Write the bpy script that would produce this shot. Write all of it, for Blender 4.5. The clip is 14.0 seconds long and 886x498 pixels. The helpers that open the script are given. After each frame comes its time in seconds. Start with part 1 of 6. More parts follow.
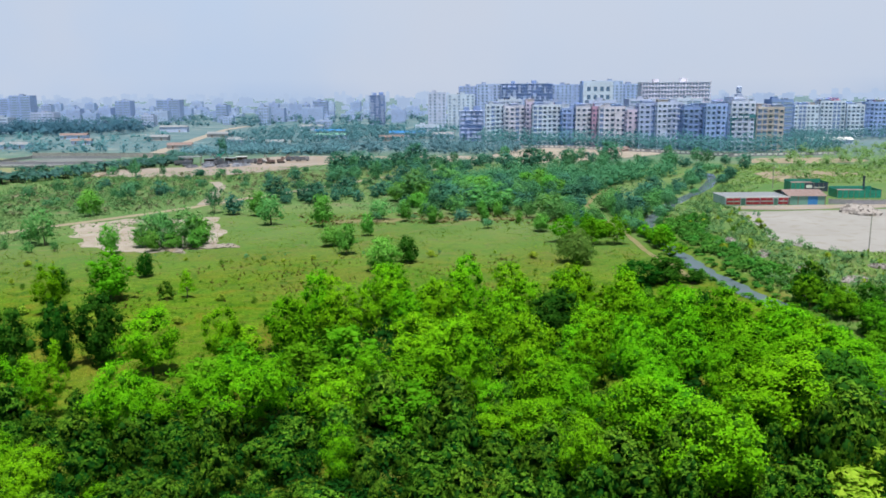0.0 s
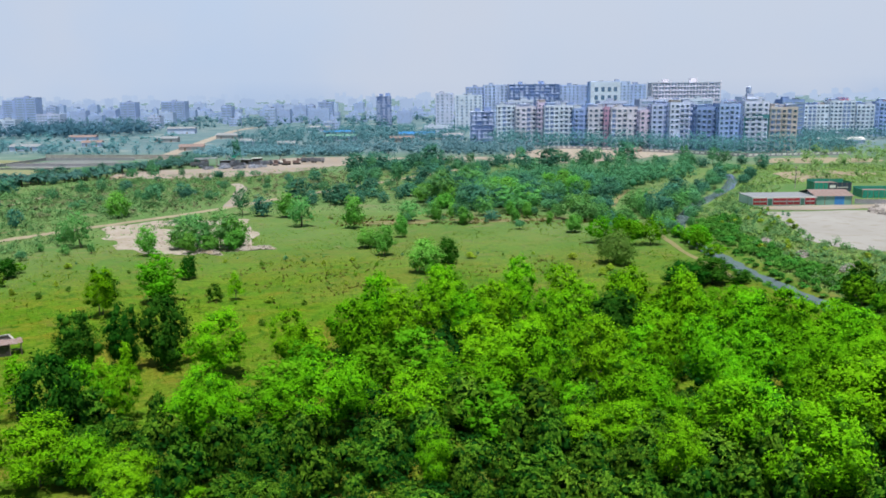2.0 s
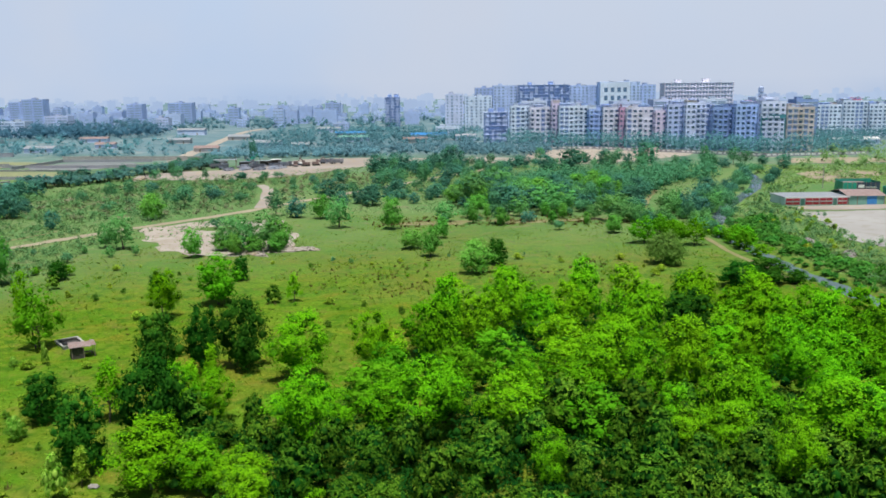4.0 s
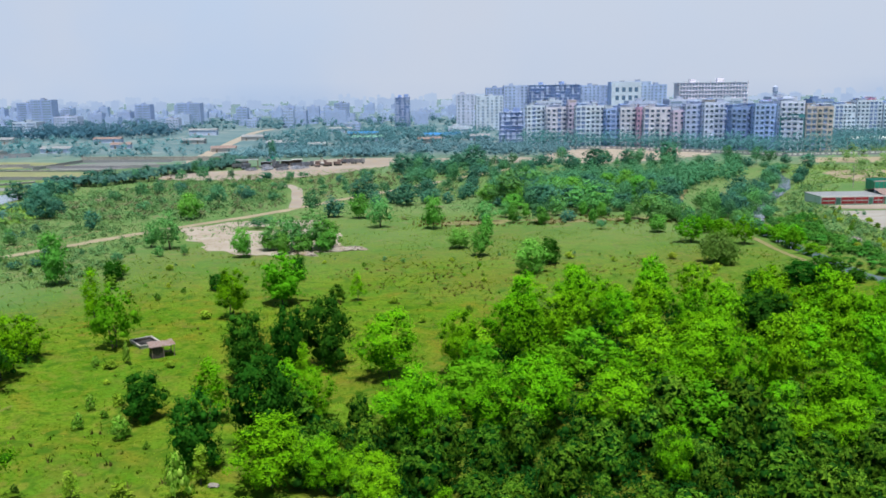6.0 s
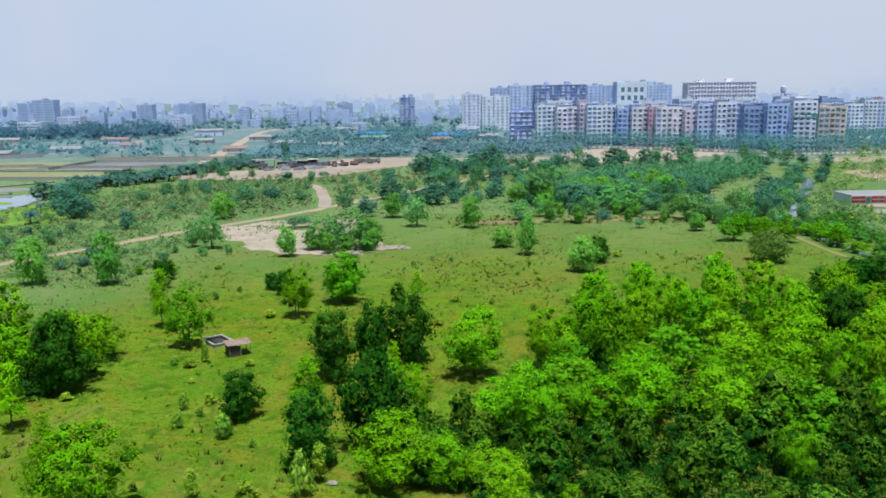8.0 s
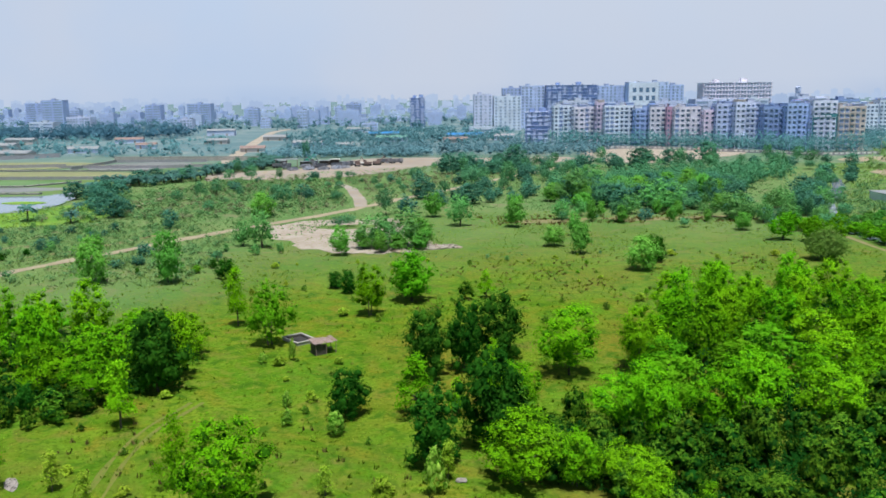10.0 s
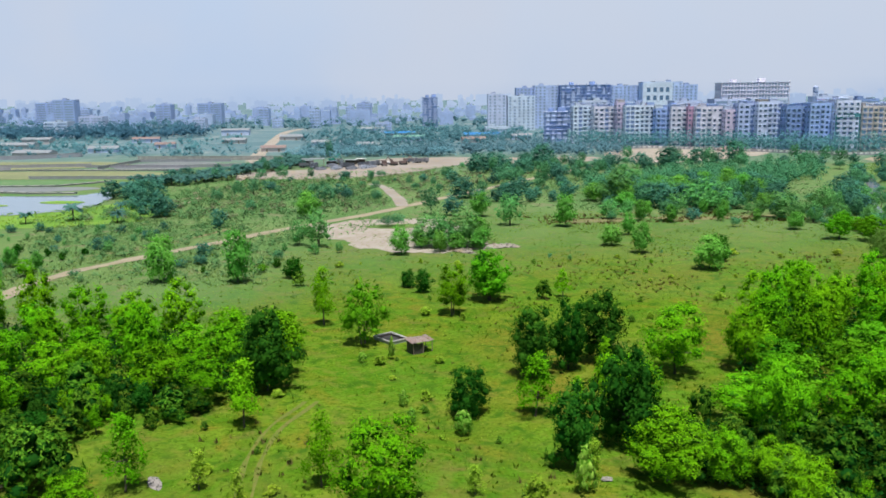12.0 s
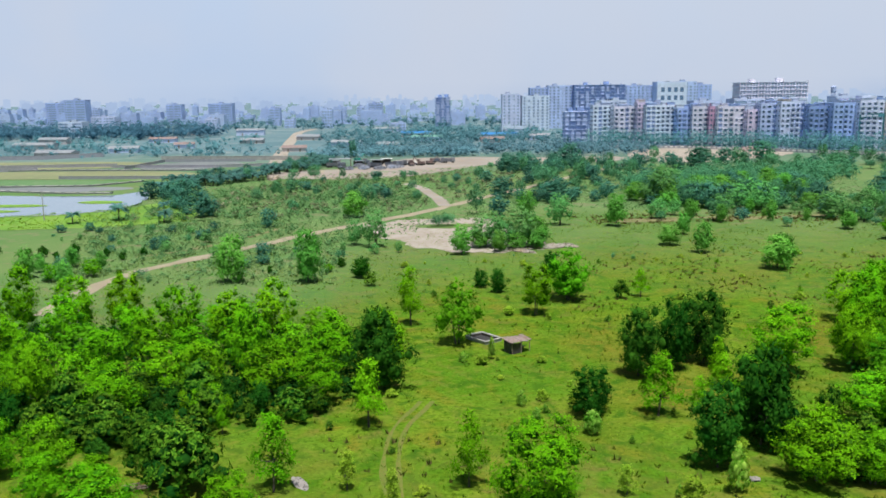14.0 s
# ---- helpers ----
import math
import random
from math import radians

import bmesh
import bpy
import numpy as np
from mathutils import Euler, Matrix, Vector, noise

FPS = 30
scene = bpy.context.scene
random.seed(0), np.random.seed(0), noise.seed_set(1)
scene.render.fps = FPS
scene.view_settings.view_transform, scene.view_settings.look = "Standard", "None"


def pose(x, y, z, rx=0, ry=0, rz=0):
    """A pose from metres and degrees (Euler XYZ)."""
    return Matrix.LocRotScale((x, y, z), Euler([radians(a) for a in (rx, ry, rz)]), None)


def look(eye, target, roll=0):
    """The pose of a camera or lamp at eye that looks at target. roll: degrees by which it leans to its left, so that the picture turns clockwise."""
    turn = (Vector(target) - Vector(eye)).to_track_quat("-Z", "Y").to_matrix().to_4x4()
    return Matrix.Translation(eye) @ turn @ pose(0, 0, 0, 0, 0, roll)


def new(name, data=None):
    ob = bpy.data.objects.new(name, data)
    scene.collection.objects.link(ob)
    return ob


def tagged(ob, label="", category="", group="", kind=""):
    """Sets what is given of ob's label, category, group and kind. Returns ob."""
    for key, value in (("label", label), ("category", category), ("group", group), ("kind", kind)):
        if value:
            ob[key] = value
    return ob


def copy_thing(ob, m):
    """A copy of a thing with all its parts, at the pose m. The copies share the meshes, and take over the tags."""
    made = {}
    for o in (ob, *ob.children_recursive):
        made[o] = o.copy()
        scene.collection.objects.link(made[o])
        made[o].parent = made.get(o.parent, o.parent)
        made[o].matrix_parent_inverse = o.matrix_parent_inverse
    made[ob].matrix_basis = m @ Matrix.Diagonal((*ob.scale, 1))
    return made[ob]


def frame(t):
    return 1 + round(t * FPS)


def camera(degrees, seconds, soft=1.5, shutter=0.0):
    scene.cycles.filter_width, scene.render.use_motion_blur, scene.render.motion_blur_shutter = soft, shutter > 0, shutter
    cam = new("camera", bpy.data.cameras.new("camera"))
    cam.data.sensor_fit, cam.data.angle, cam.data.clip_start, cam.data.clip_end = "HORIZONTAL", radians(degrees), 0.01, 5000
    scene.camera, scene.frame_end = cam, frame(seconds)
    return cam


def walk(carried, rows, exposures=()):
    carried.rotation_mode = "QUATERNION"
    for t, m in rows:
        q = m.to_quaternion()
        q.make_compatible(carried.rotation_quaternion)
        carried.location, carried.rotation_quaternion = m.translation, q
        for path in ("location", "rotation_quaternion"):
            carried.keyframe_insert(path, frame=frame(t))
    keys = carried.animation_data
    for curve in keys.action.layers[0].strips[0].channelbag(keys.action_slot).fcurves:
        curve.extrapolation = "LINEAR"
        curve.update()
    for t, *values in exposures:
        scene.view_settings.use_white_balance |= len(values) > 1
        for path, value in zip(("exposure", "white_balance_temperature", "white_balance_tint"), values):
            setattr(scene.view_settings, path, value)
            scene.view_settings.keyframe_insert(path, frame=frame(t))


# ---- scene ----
cam = camera(55.0, 14.0, 1.72)
METRES, EYE, TILT, LEAN, TURN = 88.0, 38.5, -10.61, 0.4, 0.0
ROWS = [
    (0.0, 0.0000, 0.0000, 0.0000, 0.000, 0.000, -0.000),
    (0.5, -0.0210, 0.0002, 0.0004, -0.018, 0.018, 0.040),
    (1.0, -0.0491, 0.0003, 0.0009, -0.053, 0.027, 0.090),
    (1.5, -0.0760, 0.0003, 0.0013, -0.080, 0.035, 0.120),
    (2.0, -0.1082, 0.0007, 0.0019, -0.106, 0.044, 0.170),
    (2.5, -0.1374, 0.0011, 0.0024, -0.115, 0.044, 0.210),
    (3.0, -0.1714, 0.0015, 0.0028, -0.141, 0.062, 0.260),
    (5.5, -0.3385, 0.0044, 0.0017, -0.230, 0.115, 0.370),
    (6.0, -0.3757, 0.0049, 0.0010, -0.247, 0.115, 0.390),
    (6.5, -0.4087, 0.0054, 0.0004, -0.327, 0.124, 0.410),
    (7.0, -0.4465, 0.0063, -0.0006, -0.407, 0.133, 0.440),
    (7.5, -0.4801, 0.0070, -0.0014, -0.539, 0.124, 0.470),
    (8.0, -0.5191, 0.0081, -0.0024, -0.689, 0.141, 0.480),
    (10.5, -0.7085, 0.0135, -0.0061, -0.787, 0.186, 0.480),
    (11.0, -0.7512, 0.0144, -0.0061, -0.795, 0.186, 0.460),
    (11.5, -0.7893, 0.0152, -0.0058, -0.813, 0.177, 0.470),
    (12.0, -0.8332, 0.0163, -0.0060, -0.822, 0.177, 0.470),
    (12.5, -0.8719, 0.0175, -0.0060, -0.831, 0.177, 0.470),
    (13.0, -0.9162, 0.0189, -0.0056, -0.840, 0.159, 0.470),
    (13.5, -0.9549, 0.0201, -0.0055, -0.857, 0.177, 0.480),
    (14.0, -0.9996, 0.0222, -0.0058, -0.848, 0.186, 0.490),
]
walk(cam, [(t, pose(0, 0, EYE, TILT, LEAN, TURN) @ pose(METRES * x, METRES * y, METRES * z, 90 + pitch, roll, yaw)) for t, x, y, z, yaw, pitch, roll in ROWS])

# ---- light ----
TO_SUN = Vector((0.05, -0.26, 0.96)).normalized()
sun = new("sun", bpy.data.lights.new("sun", "SUN"))
sun.data.energy, sun.data.angle, sun.data.color = 5.1, radians(1.0), (1.0, 0.975, 0.93)
sun.matrix_world = look(TO_SUN * 500, (0, 0, 0))
world = bpy.data.worlds.new("hazy_noon_sky")
scene.world = world
world.use_nodes = True
wn = world.node_tree
sky = wn.nodes.new("ShaderNodeTexSky")
sky.sky_type, sky.sun_disc = "NISHITA", False
sky.sun_elevation, sky.sun_rotation = math.asin(TO_SUN.z), math.atan2(TO_SUN.x, TO_SUN.y)
sky.dust_density, sky.air_density = 1.0, 1.3
wn.nodes["Background"].inputs[1].default_value = 0.053
wn.links.new(sky.outputs[0], wn.nodes["Background"].inputs[0])
scene.view_settings.exposure = 0.0


# ---- materials ----
def nodes_of(name):
    m = bpy.data.materials.new(name)
    m.use_nodes = True
    return m, m.node_tree.nodes, m.node_tree.links


def mixed(n, l, fac, a, b):
    mix = n.new("ShaderNodeMix")
    mix.data_type = "RGBA"
    for sock, v in ((mix.inputs[0], fac), (mix.inputs[6], a), (mix.inputs[7], b)):
        if hasattr(v, "links"):
            l.new(v, sock)
        else:
            sock.default_value = v if isinstance(v, float) else (*v, 1)
    return mix.outputs[2]


def noise_fac(n, l, scale, lo, hi, detail=4.0, vec=None, warp=0.0):
    t = n.new("ShaderNodeTexNoise")
    t.inputs["Scale"].default_value, t.inputs["Detail"].default_value = scale, detail
    t.inputs["Distortion"].default_value = warp
    if vec is not None:
        l.new(vec, t.inputs["Vector"])
    r = n.new("ShaderNodeMapRange")
    r.inputs[1].default_value, r.inputs[2].default_value = lo, hi
    l.new(t.outputs["Fac"], r.inputs[0])
    return r.outputs[0]


def surface(name, a, b, scale=1.0, rough=0.8, bump=0.3, fine=None, metal=0.0, spot=None, bump_scale=None, vary=0.0, world_space=True):
    """A surface of two tones at one scale, a third at a finer one, with relief."""
    m, n, l = nodes_of(name)
    p = n["Principled BSDF"]
    if world_space:
        vec = n.new("ShaderNodeNewGeometry").outputs["Position"]
    else:
        vec = n.new("ShaderNodeTexCoord").outputs["Object"]
    col = mixed(n, l, noise_fac(n, l, scale, 0.35, 0.65, vec=vec), a, b)
    if spot:
        col = mixed(n, l, noise_fac(n, l, scale * 5, 0.52, 0.68, vec=vec), col, spot)
    if vary:
        hsv = n.new("ShaderNodeHueSaturation")
        info = n.new("ShaderNodeObjectInfo")
        r = n.new("ShaderNodeMapRange")
        r.inputs[3].default_value, r.inputs[4].default_value = 1 - vary, 1 + vary
        l.new(info.outputs["Random"], r.inputs[0])
        l.new(r.outputs[0], hsv.inputs["Value"])
        l.new(col, hsv.inputs["Color"])
        col = hsv.outputs[0]
    l.new(col, p.inputs["Base Color"])
    p.inputs["Roughness"].default_value, p.inputs["Metallic"].default_value = rough, metal
    if bump:
        b_ = n.new("ShaderNodeBump")
        b_.inputs["Strength"].default_value = bump
        l.new(noise_fac(n, l, bump_scale or scale * 8, 0.2, 0.8, vec=vec), b_.inputs["Height"])
        l.new(b_.outputs[0], p.inputs["Normal"])
    return m


def leaf(name, a, b, glow=0.35, rough=0.55, spread=0.35, gloss=0.08):
    """Leaves: tone by leaf and by plant, light passing through them."""
    m, n, l = nodes_of(name)
    p, out = n["Principled BSDF"], n["Material Output"]
    geo, info = n.new("ShaderNodeNewGeometry"), n.new("ShaderNodeObjectInfo")
    col = mixed(n, l, geo.outputs["Random Per Island"], a, b)
    hsv = n.new("ShaderNodeHueSaturation")
    r = n.new("ShaderNodeMapRange")
    r.inputs[3].default_value, r.inputs[4].default_value = 1 - spread, 1 + spread
    l.new(info.outputs["Random"], r.inputs[0])
    l.new(r.outputs[0], hsv.inputs["Value"])
    mul = n.new("ShaderNodeMath")
    mul.operation = "MULTIPLY"
    mul.inputs[1].default_value = 7.31
    frac = n.new("ShaderNodeMath")
    frac.operation = "FRACT"
    l.new(info.outputs["Random"], mul.inputs[0])
    l.new(mul.outputs[0], frac.inputs[0])
    rh = n.new("ShaderNodeMapRange")
    rh.inputs[3].default_value, rh.inputs[4].default_value = 0.488, 0.510
    l.new(frac.outputs[0], rh.inputs[0])
    l.new(rh.outputs[0], hsv.inputs["Hue"])
    l.new(col, hsv.inputs["Color"])
    l.new(hsv.outputs[0], p.inputs["Base Color"])
    p.inputs["Roughness"].default_value = rough
    p.inputs["Specular IOR Level"].default_value = gloss
    tr, mix = n.new("ShaderNodeBsdfTranslucent"), n.new("ShaderNodeMixShader")
    l.new(hsv.outputs[0], tr.inputs["Color"])
    mix.inputs[0].default_value = glow
    l.new(p.outputs[0], mix.inputs[1])
    l.new(tr.outputs[0], mix.inputs[2])
    l.new(mix.outputs[0], out.inputs["Surface"])
    return m


def ground_material():
    m, n, l = nodes_of("meadow_and_hazed_town_ground")
    p = n["Principled BSDF"]
    pos = n.new("ShaderNodeNewGeometry").outputs["Position"]
    sep = n.new("ShaderNodeSeparateXYZ")
    l.new(pos, sep.inputs[0])
    grass = mixed(n, l, noise_fac(n, l, 0.05, 0.42, 0.60, 6.0, vec=pos), (0.096, 0.226, 0.016), (0.182, 0.266, 0.022))
    grass = mixed(n, l, noise_fac(n, l, 0.09, 0.45, 0.66, 5.0, pos, 1.2), grass, (0.066, 0.172, 0.0080))
    grass = mixed(n, l, noise_fac(n, l, 0.9, 0.40, 0.80, vec=pos), grass, (0.095, 0.200, 0.0090))
    grass = mixed(n, l, noise_fac(n, l, 0.11, 0.50, 0.68, 6.0, pos, 1.5), grass, (0.185, 0.190, 0.0190))
    grass = mixed(n, l, noise_fac(n, l, 0.23, 0.56, 0.72, 8.0, pos, 0.5), grass, (0.165, 0.150, 0.0380))
    grass = mixed(n, l, noise_fac(n, l, 0.45, 0.5, 0.75, 5.0, pos, 2.0), grass, (0.095, 0.167, 0.0090))
    grass = mixed(n, l, noise_fac(n, l, 0.03, 0.52, 0.70, 5.0, pos, 0.8), grass, (0.185, 0.165, 0.0220))
    grass = mixed(n, l, noise_fac(n, l, 2.2, 0.48, 0.72, 5.0, pos, 0.6), grass, (0.040, 0.095, 0.0040))
    grass = mixed(n, l, noise_fac(n, l, 0.32, 0.53, 0.66, 8.0, pos, 0.8), grass, (0.050, 0.130, 0.009))
    grass = mixed(n, l, noise_fac(n, l, 0.6, 0.55, 0.70, 8.0, pos, 0.5), grass, (0.155, 0.205, 0.024))
    near = n.new("ShaderNodeMapRange")
    near.inputs[1].default_value, near.inputs[2].default_value, near.inputs[3].default_value, near.inputs[4].default_value = 66, 96, 0.75, 0.0
    l.new(sep.outputs[1], near.inputs[0])
    dry = n.new("ShaderNodeMath")
    dry.operation = "MULTIPLY"
    l.new(near.outputs[0], dry.inputs[0])
    l.new(noise_fac(n, l, 0.16, 0.40, 0.60, 8.0, pos, 1.0), dry.inputs[1])
    grass = mixed(n, l, dry.outputs[0], grass, (0.165, 0.160, 0.032))
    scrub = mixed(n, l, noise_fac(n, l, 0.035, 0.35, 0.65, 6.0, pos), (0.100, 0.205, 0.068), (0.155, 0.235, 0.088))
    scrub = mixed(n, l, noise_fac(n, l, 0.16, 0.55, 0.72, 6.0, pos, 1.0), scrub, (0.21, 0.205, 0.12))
    # Town ground in a bluish tone that includes the haze of distance.
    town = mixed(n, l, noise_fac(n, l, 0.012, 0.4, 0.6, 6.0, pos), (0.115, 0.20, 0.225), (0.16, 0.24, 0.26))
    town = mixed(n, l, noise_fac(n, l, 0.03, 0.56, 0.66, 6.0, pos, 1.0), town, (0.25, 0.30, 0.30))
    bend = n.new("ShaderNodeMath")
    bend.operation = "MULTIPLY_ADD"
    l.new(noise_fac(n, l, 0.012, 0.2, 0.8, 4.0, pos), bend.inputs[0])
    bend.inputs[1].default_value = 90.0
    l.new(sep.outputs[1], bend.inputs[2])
    east = n.new("ShaderNodeMapRange")
    east.inputs[1].default_value, east.inputs[2].default_value, east.inputs[4].default_value = 61, 68, 0.75
    l.new(sep.outputs[0], east.inputs[0])
    waste = mixed(n, l, noise_fac(n, l, 0.06, 0.35, 0.65, 6.0, pos), (0.12, 0.215, 0.06), (0.165, 0.235, 0.085))
    waste = mixed(n, l, noise_fac(n, l, 0.2, 0.52, 0.70, 6.0, pos, 1.0), waste, (0.22, 0.18, 0.10))
    grass = mixed(n, l, east.outputs[0], grass, waste)
    west, north = n.new("ShaderNodeMapRange"), n.new("ShaderNodeMapRange")
    west.inputs[1].default_value, west.inputs[2].default_value, west.inputs[4].default_value = -92, -122, 0.8
    north.inputs[1].default_value, north.inputs[2].default_value = 158, 205
    l.new(sep.outputs[0], west.inputs[0])
    l.new(bend.outputs[0], north.inputs[0])
    both = n.new("ShaderNodeMath")
    both.operation = "MULTIPLY"
    l.new(west.outputs[0], both.inputs[0])
    l.new(north.outputs[0], both.inputs[1])
    grass = mixed(n, l, both.outputs[0], grass, scrub)
    # Farther ground shifts to grey-green and blue, part land use, part painted haze.
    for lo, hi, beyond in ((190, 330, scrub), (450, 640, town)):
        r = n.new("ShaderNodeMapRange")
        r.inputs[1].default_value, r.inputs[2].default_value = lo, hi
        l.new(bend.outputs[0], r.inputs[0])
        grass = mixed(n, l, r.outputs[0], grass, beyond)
    l.new(grass, p.inputs["Base Color"])
    p.inputs["Roughness"].default_value = 0.95
    p.inputs["Specular IOR Level"].default_value = 0.02
    b_ = n.new("ShaderNodeBump")
    b_.inputs["Strength"].default_value, b_.inputs["Distance"].default_value = 0.35, 0.15
    l.new(noise_fac(n, l, 2.5, 0.2, 0.8, 6.0, pos), b_.inputs["Height"])
    l.new(b_.outputs[0], p.inputs["Normal"])
    return m


def water_material(name, tint):
    m, n, l = nodes_of(name)
    p = n["Principled BSDF"]
    p.inputs["Base Color"].default_value = (*tint, 1)
    p.inputs["Roughness"].default_value = 0.06
    p.inputs["IOR"].default_value = 1.33
    pos = n.new("ShaderNodeNewGeometry").outputs["Position"]
    b_ = n.new("ShaderNodeBump")
    b_.inputs["Strength"].default_value = 0.05
    l.new(noise_fac(n, l, 1.5, 0.3, 0.7, vec=pos), b_.inputs["Height"])
    l.new(b_.outputs[0], p.inputs["Normal"])
    return m


def backdrop_material():
    m, n, l = nodes_of("hazy_horizon_sky")
    n.remove(n["Principled BSDF"])
    pos = n.new("ShaderNodeNewGeometry").outputs["Position"]
    sep = n.new("ShaderNodeSeparateXYZ")
    l.new(pos, sep.inputs[0])
    ramp = n.new("ShaderNodeValToRGB")
    r = n.new("ShaderNodeMapRange")
    r.inputs[1].default_value, r.inputs[2].default_value = -100, 700
    l.new(sep.outputs[2], r.inputs[0])
    l.new(r.outputs[0], ramp.inputs[0])
    e = ramp.color_ramp.elements
    e[0].position, e[0].color = 0.14, (0.43, 0.54, 0.74, 1)
    e[1].position, e[1].color = 0.75, (0.57, 0.66, 0.81, 1)
    mid = e.new(0.24)
    mid.color = (0.52, 0.61, 0.77, 1)
    side = n.new("ShaderNodeMapRange")
    side.inputs[1].default_value, side.inputs[2].default_value = -2300, 0
    side.inputs[3].default_value, side.inputs[4].default_value = 0.8, 0.0
    l.new(sep.outputs[0], side.inputs[0])
    col = mixed(n, l, side.outputs[0], ramp.outputs[0], (0.45, 0.60, 0.84))
    em = n.new("ShaderNodeEmission")
    cloud = mixed(n, l, noise_fac(n, l, 0.0011, 0.3, 0.7, 3.0, pos), col, (0.58, 0.64, 0.76))
    l.new(cloud, em.inputs[0])
    l.new(em.outputs[0], n["Material Output"].inputs[0])
    return m


# Glow standing in for the haze over distant blocks.
def haze_glow_material(name, c):
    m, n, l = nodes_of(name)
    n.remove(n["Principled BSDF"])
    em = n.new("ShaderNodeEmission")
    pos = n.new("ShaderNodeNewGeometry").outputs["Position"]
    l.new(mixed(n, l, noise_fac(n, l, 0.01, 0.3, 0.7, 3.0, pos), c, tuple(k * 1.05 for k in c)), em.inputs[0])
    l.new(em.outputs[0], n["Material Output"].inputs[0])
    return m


M = {}
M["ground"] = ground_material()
M["water"] = water_material("canal_water", (0.14, 0.19, 0.22))
M["pond"] = water_material("pond_water", (0.22, 0.30, 0.36))
M["sky"] = backdrop_material()
M["lime"] = leaf("lime_green_leaves", (0.096, 0.345, 0.004), (0.172, 0.465, 0.009), 0.05, spread=0.2, gloss=0.0)
M["yellow"] = leaf("yellow_green_leaves", (0.19, 0.36, 0.014), (0.36, 0.50, 0.045), 0.25, spread=0.2)
M["mid"] = leaf("mid_green_leaves", (0.070, 0.28, 0.006), (0.125, 0.37, 0.012), 0.12, spread=0.25, gloss=0.0)
M["dark"] = leaf("dark_green_leaves", (0.012, 0.085, 0.008), (0.036, 0.14, 0.011), 0.08, 0.45, 0.2, gloss=0.0)
# Darker copy of the lime leaves, painting shade inside the crowns.
M["innershade"] = leaf("shade_painted_inner_leaves", (0.030, 0.125, 0.005), (0.055, 0.19, 0.008), 0.05, 0.42, gloss=0.0)
M["broad"] = leaf("broad_shrub_leaves", (0.011, 0.075, 0.005), (0.115, 0.265, 0.018), 0.05, 0.42, gloss=0.0)
M["leafy"] = leaf("meadow_shrub_leaves", (0.09, 0.31, 0.015), (0.34, 0.56, 0.085), 0.2, 0.42, 0.15, gloss=0.0)
M["bankleaf"] = leaf("bank_shrub_leaves", (0.045, 0.21, 0.030), (0.10, 0.30, 0.045), 0.2, spread=0.25, gloss=0.0)
M["bushleaf"] = leaf("bush_leaves", (0.05, 0.16, 0.010), (0.11, 0.23, 0.020), 0.15, gloss=0.05)
M["olive"] = leaf("olive_leaves", (0.12, 0.26, 0.04), (0.20, 0.34, 0.06), 0.35)
M["pale"] = leaf("soft_green_leaves", (0.11, 0.39, 0.05), (0.18, 0.47, 0.075), 0.34, spread=0.2)
# These four leaf colours have the blue of haze mixed in.
M["dusty"] = leaf("haze_green_leaves", (0.068, 0.265, 0.125), (0.125, 0.335, 0.15), 0.28, spread=0.25)
M["dustdark"] = leaf("haze_blue_green_leaves", (0.045, 0.19, 0.135), (0.085, 0.25, 0.155), 0.28, spread=0.25)
M["farleaf"] = leaf("hazed_far_leaves", (0.10, 0.27, 0.32), (0.14, 0.31, 0.35), 0.38, spread=0.2)
M["farwood"] = leaf("hazed_deep_blue_leaves", (0.075, 0.205, 0.31), (0.105, 0.24, 0.345), 0.3, spread=0.2)
M["tuft"] = leaf("grass_blades", (0.150, 0.323, 0.018), (0.255, 0.383, 0.030), 0.5, spread=0.0)
M["clump"] = leaf("tall_grass_clumps", (0.081, 0.209, 0.011), (0.189, 0.297, 0.022), 0.5, gloss=0.0, spread=0.0)
M["lowscrub"] = leaf("low_scrub_leaves", (0.098, 0.250, 0.090), (0.18, 0.31, 0.12), 0.2, spread=0.0, gloss=0.0)
M["brownscrub"] = leaf("dry_scrub_leaves", (0.150, 0.195, 0.105), (0.23, 0.25, 0.14), 0.2, spread=0.0, gloss=0.0)
M["dry"] = leaf("dry_stems", (0.10, 0.095, 0.03), (0.17, 0.14, 0.05), 0.5, gloss=0.0, spread=0.0)
M["scrub"] = leaf("grey_green_scrub", (0.184, 0.376, 0.136), (0.304, 0.456, 0.176), 0.5, gloss=0.0, spread=0.0)
# Haze mixed into the green of the middle distance and beyond.
M["dustymid"] = leaf("haze_dulled_green_leaves", (0.10, 0.34, 0.09), (0.17, 0.42, 0.12), 0.3, spread=0.2)
M["thicket"] = leaf("hazed_thicket_leaves", (0.055, 0.225, 0.12), (0.10, 0.30, 0.145), 0.25, spread=0.0)
M["palm"] = leaf("hazed_palm_fronds", (0.055, 0.17, 0.15), (0.095, 0.23, 0.19), 0.25, spread=0.2)
M["avenue"] = leaf("hazed_avenue_leaves", (0.070, 0.205, 0.235), (0.11, 0.26, 0.28), 0.3, spread=0.2)
# Near-black green standing in for shade under and inside plants.
M["shade"] = leaf("shade_dark_undergrowth", (0.006, 0.048, 0.006), (0.018, 0.080, 0.009), 0.05, 0.7, 0.0, gloss=0.0)
# Street trees too are blued by painted haze.
M["street"] = leaf("hazed_street_leaves", (0.13, 0.29, 0.355), (0.175, 0.34, 0.40), 0.35, spread=0.2)
M["weeds"] = leaf("olive_weeds", (0.224, 0.448, 0.112), (0.368, 0.528, 0.176), 0.5, gloss=0.0, spread=0.0)
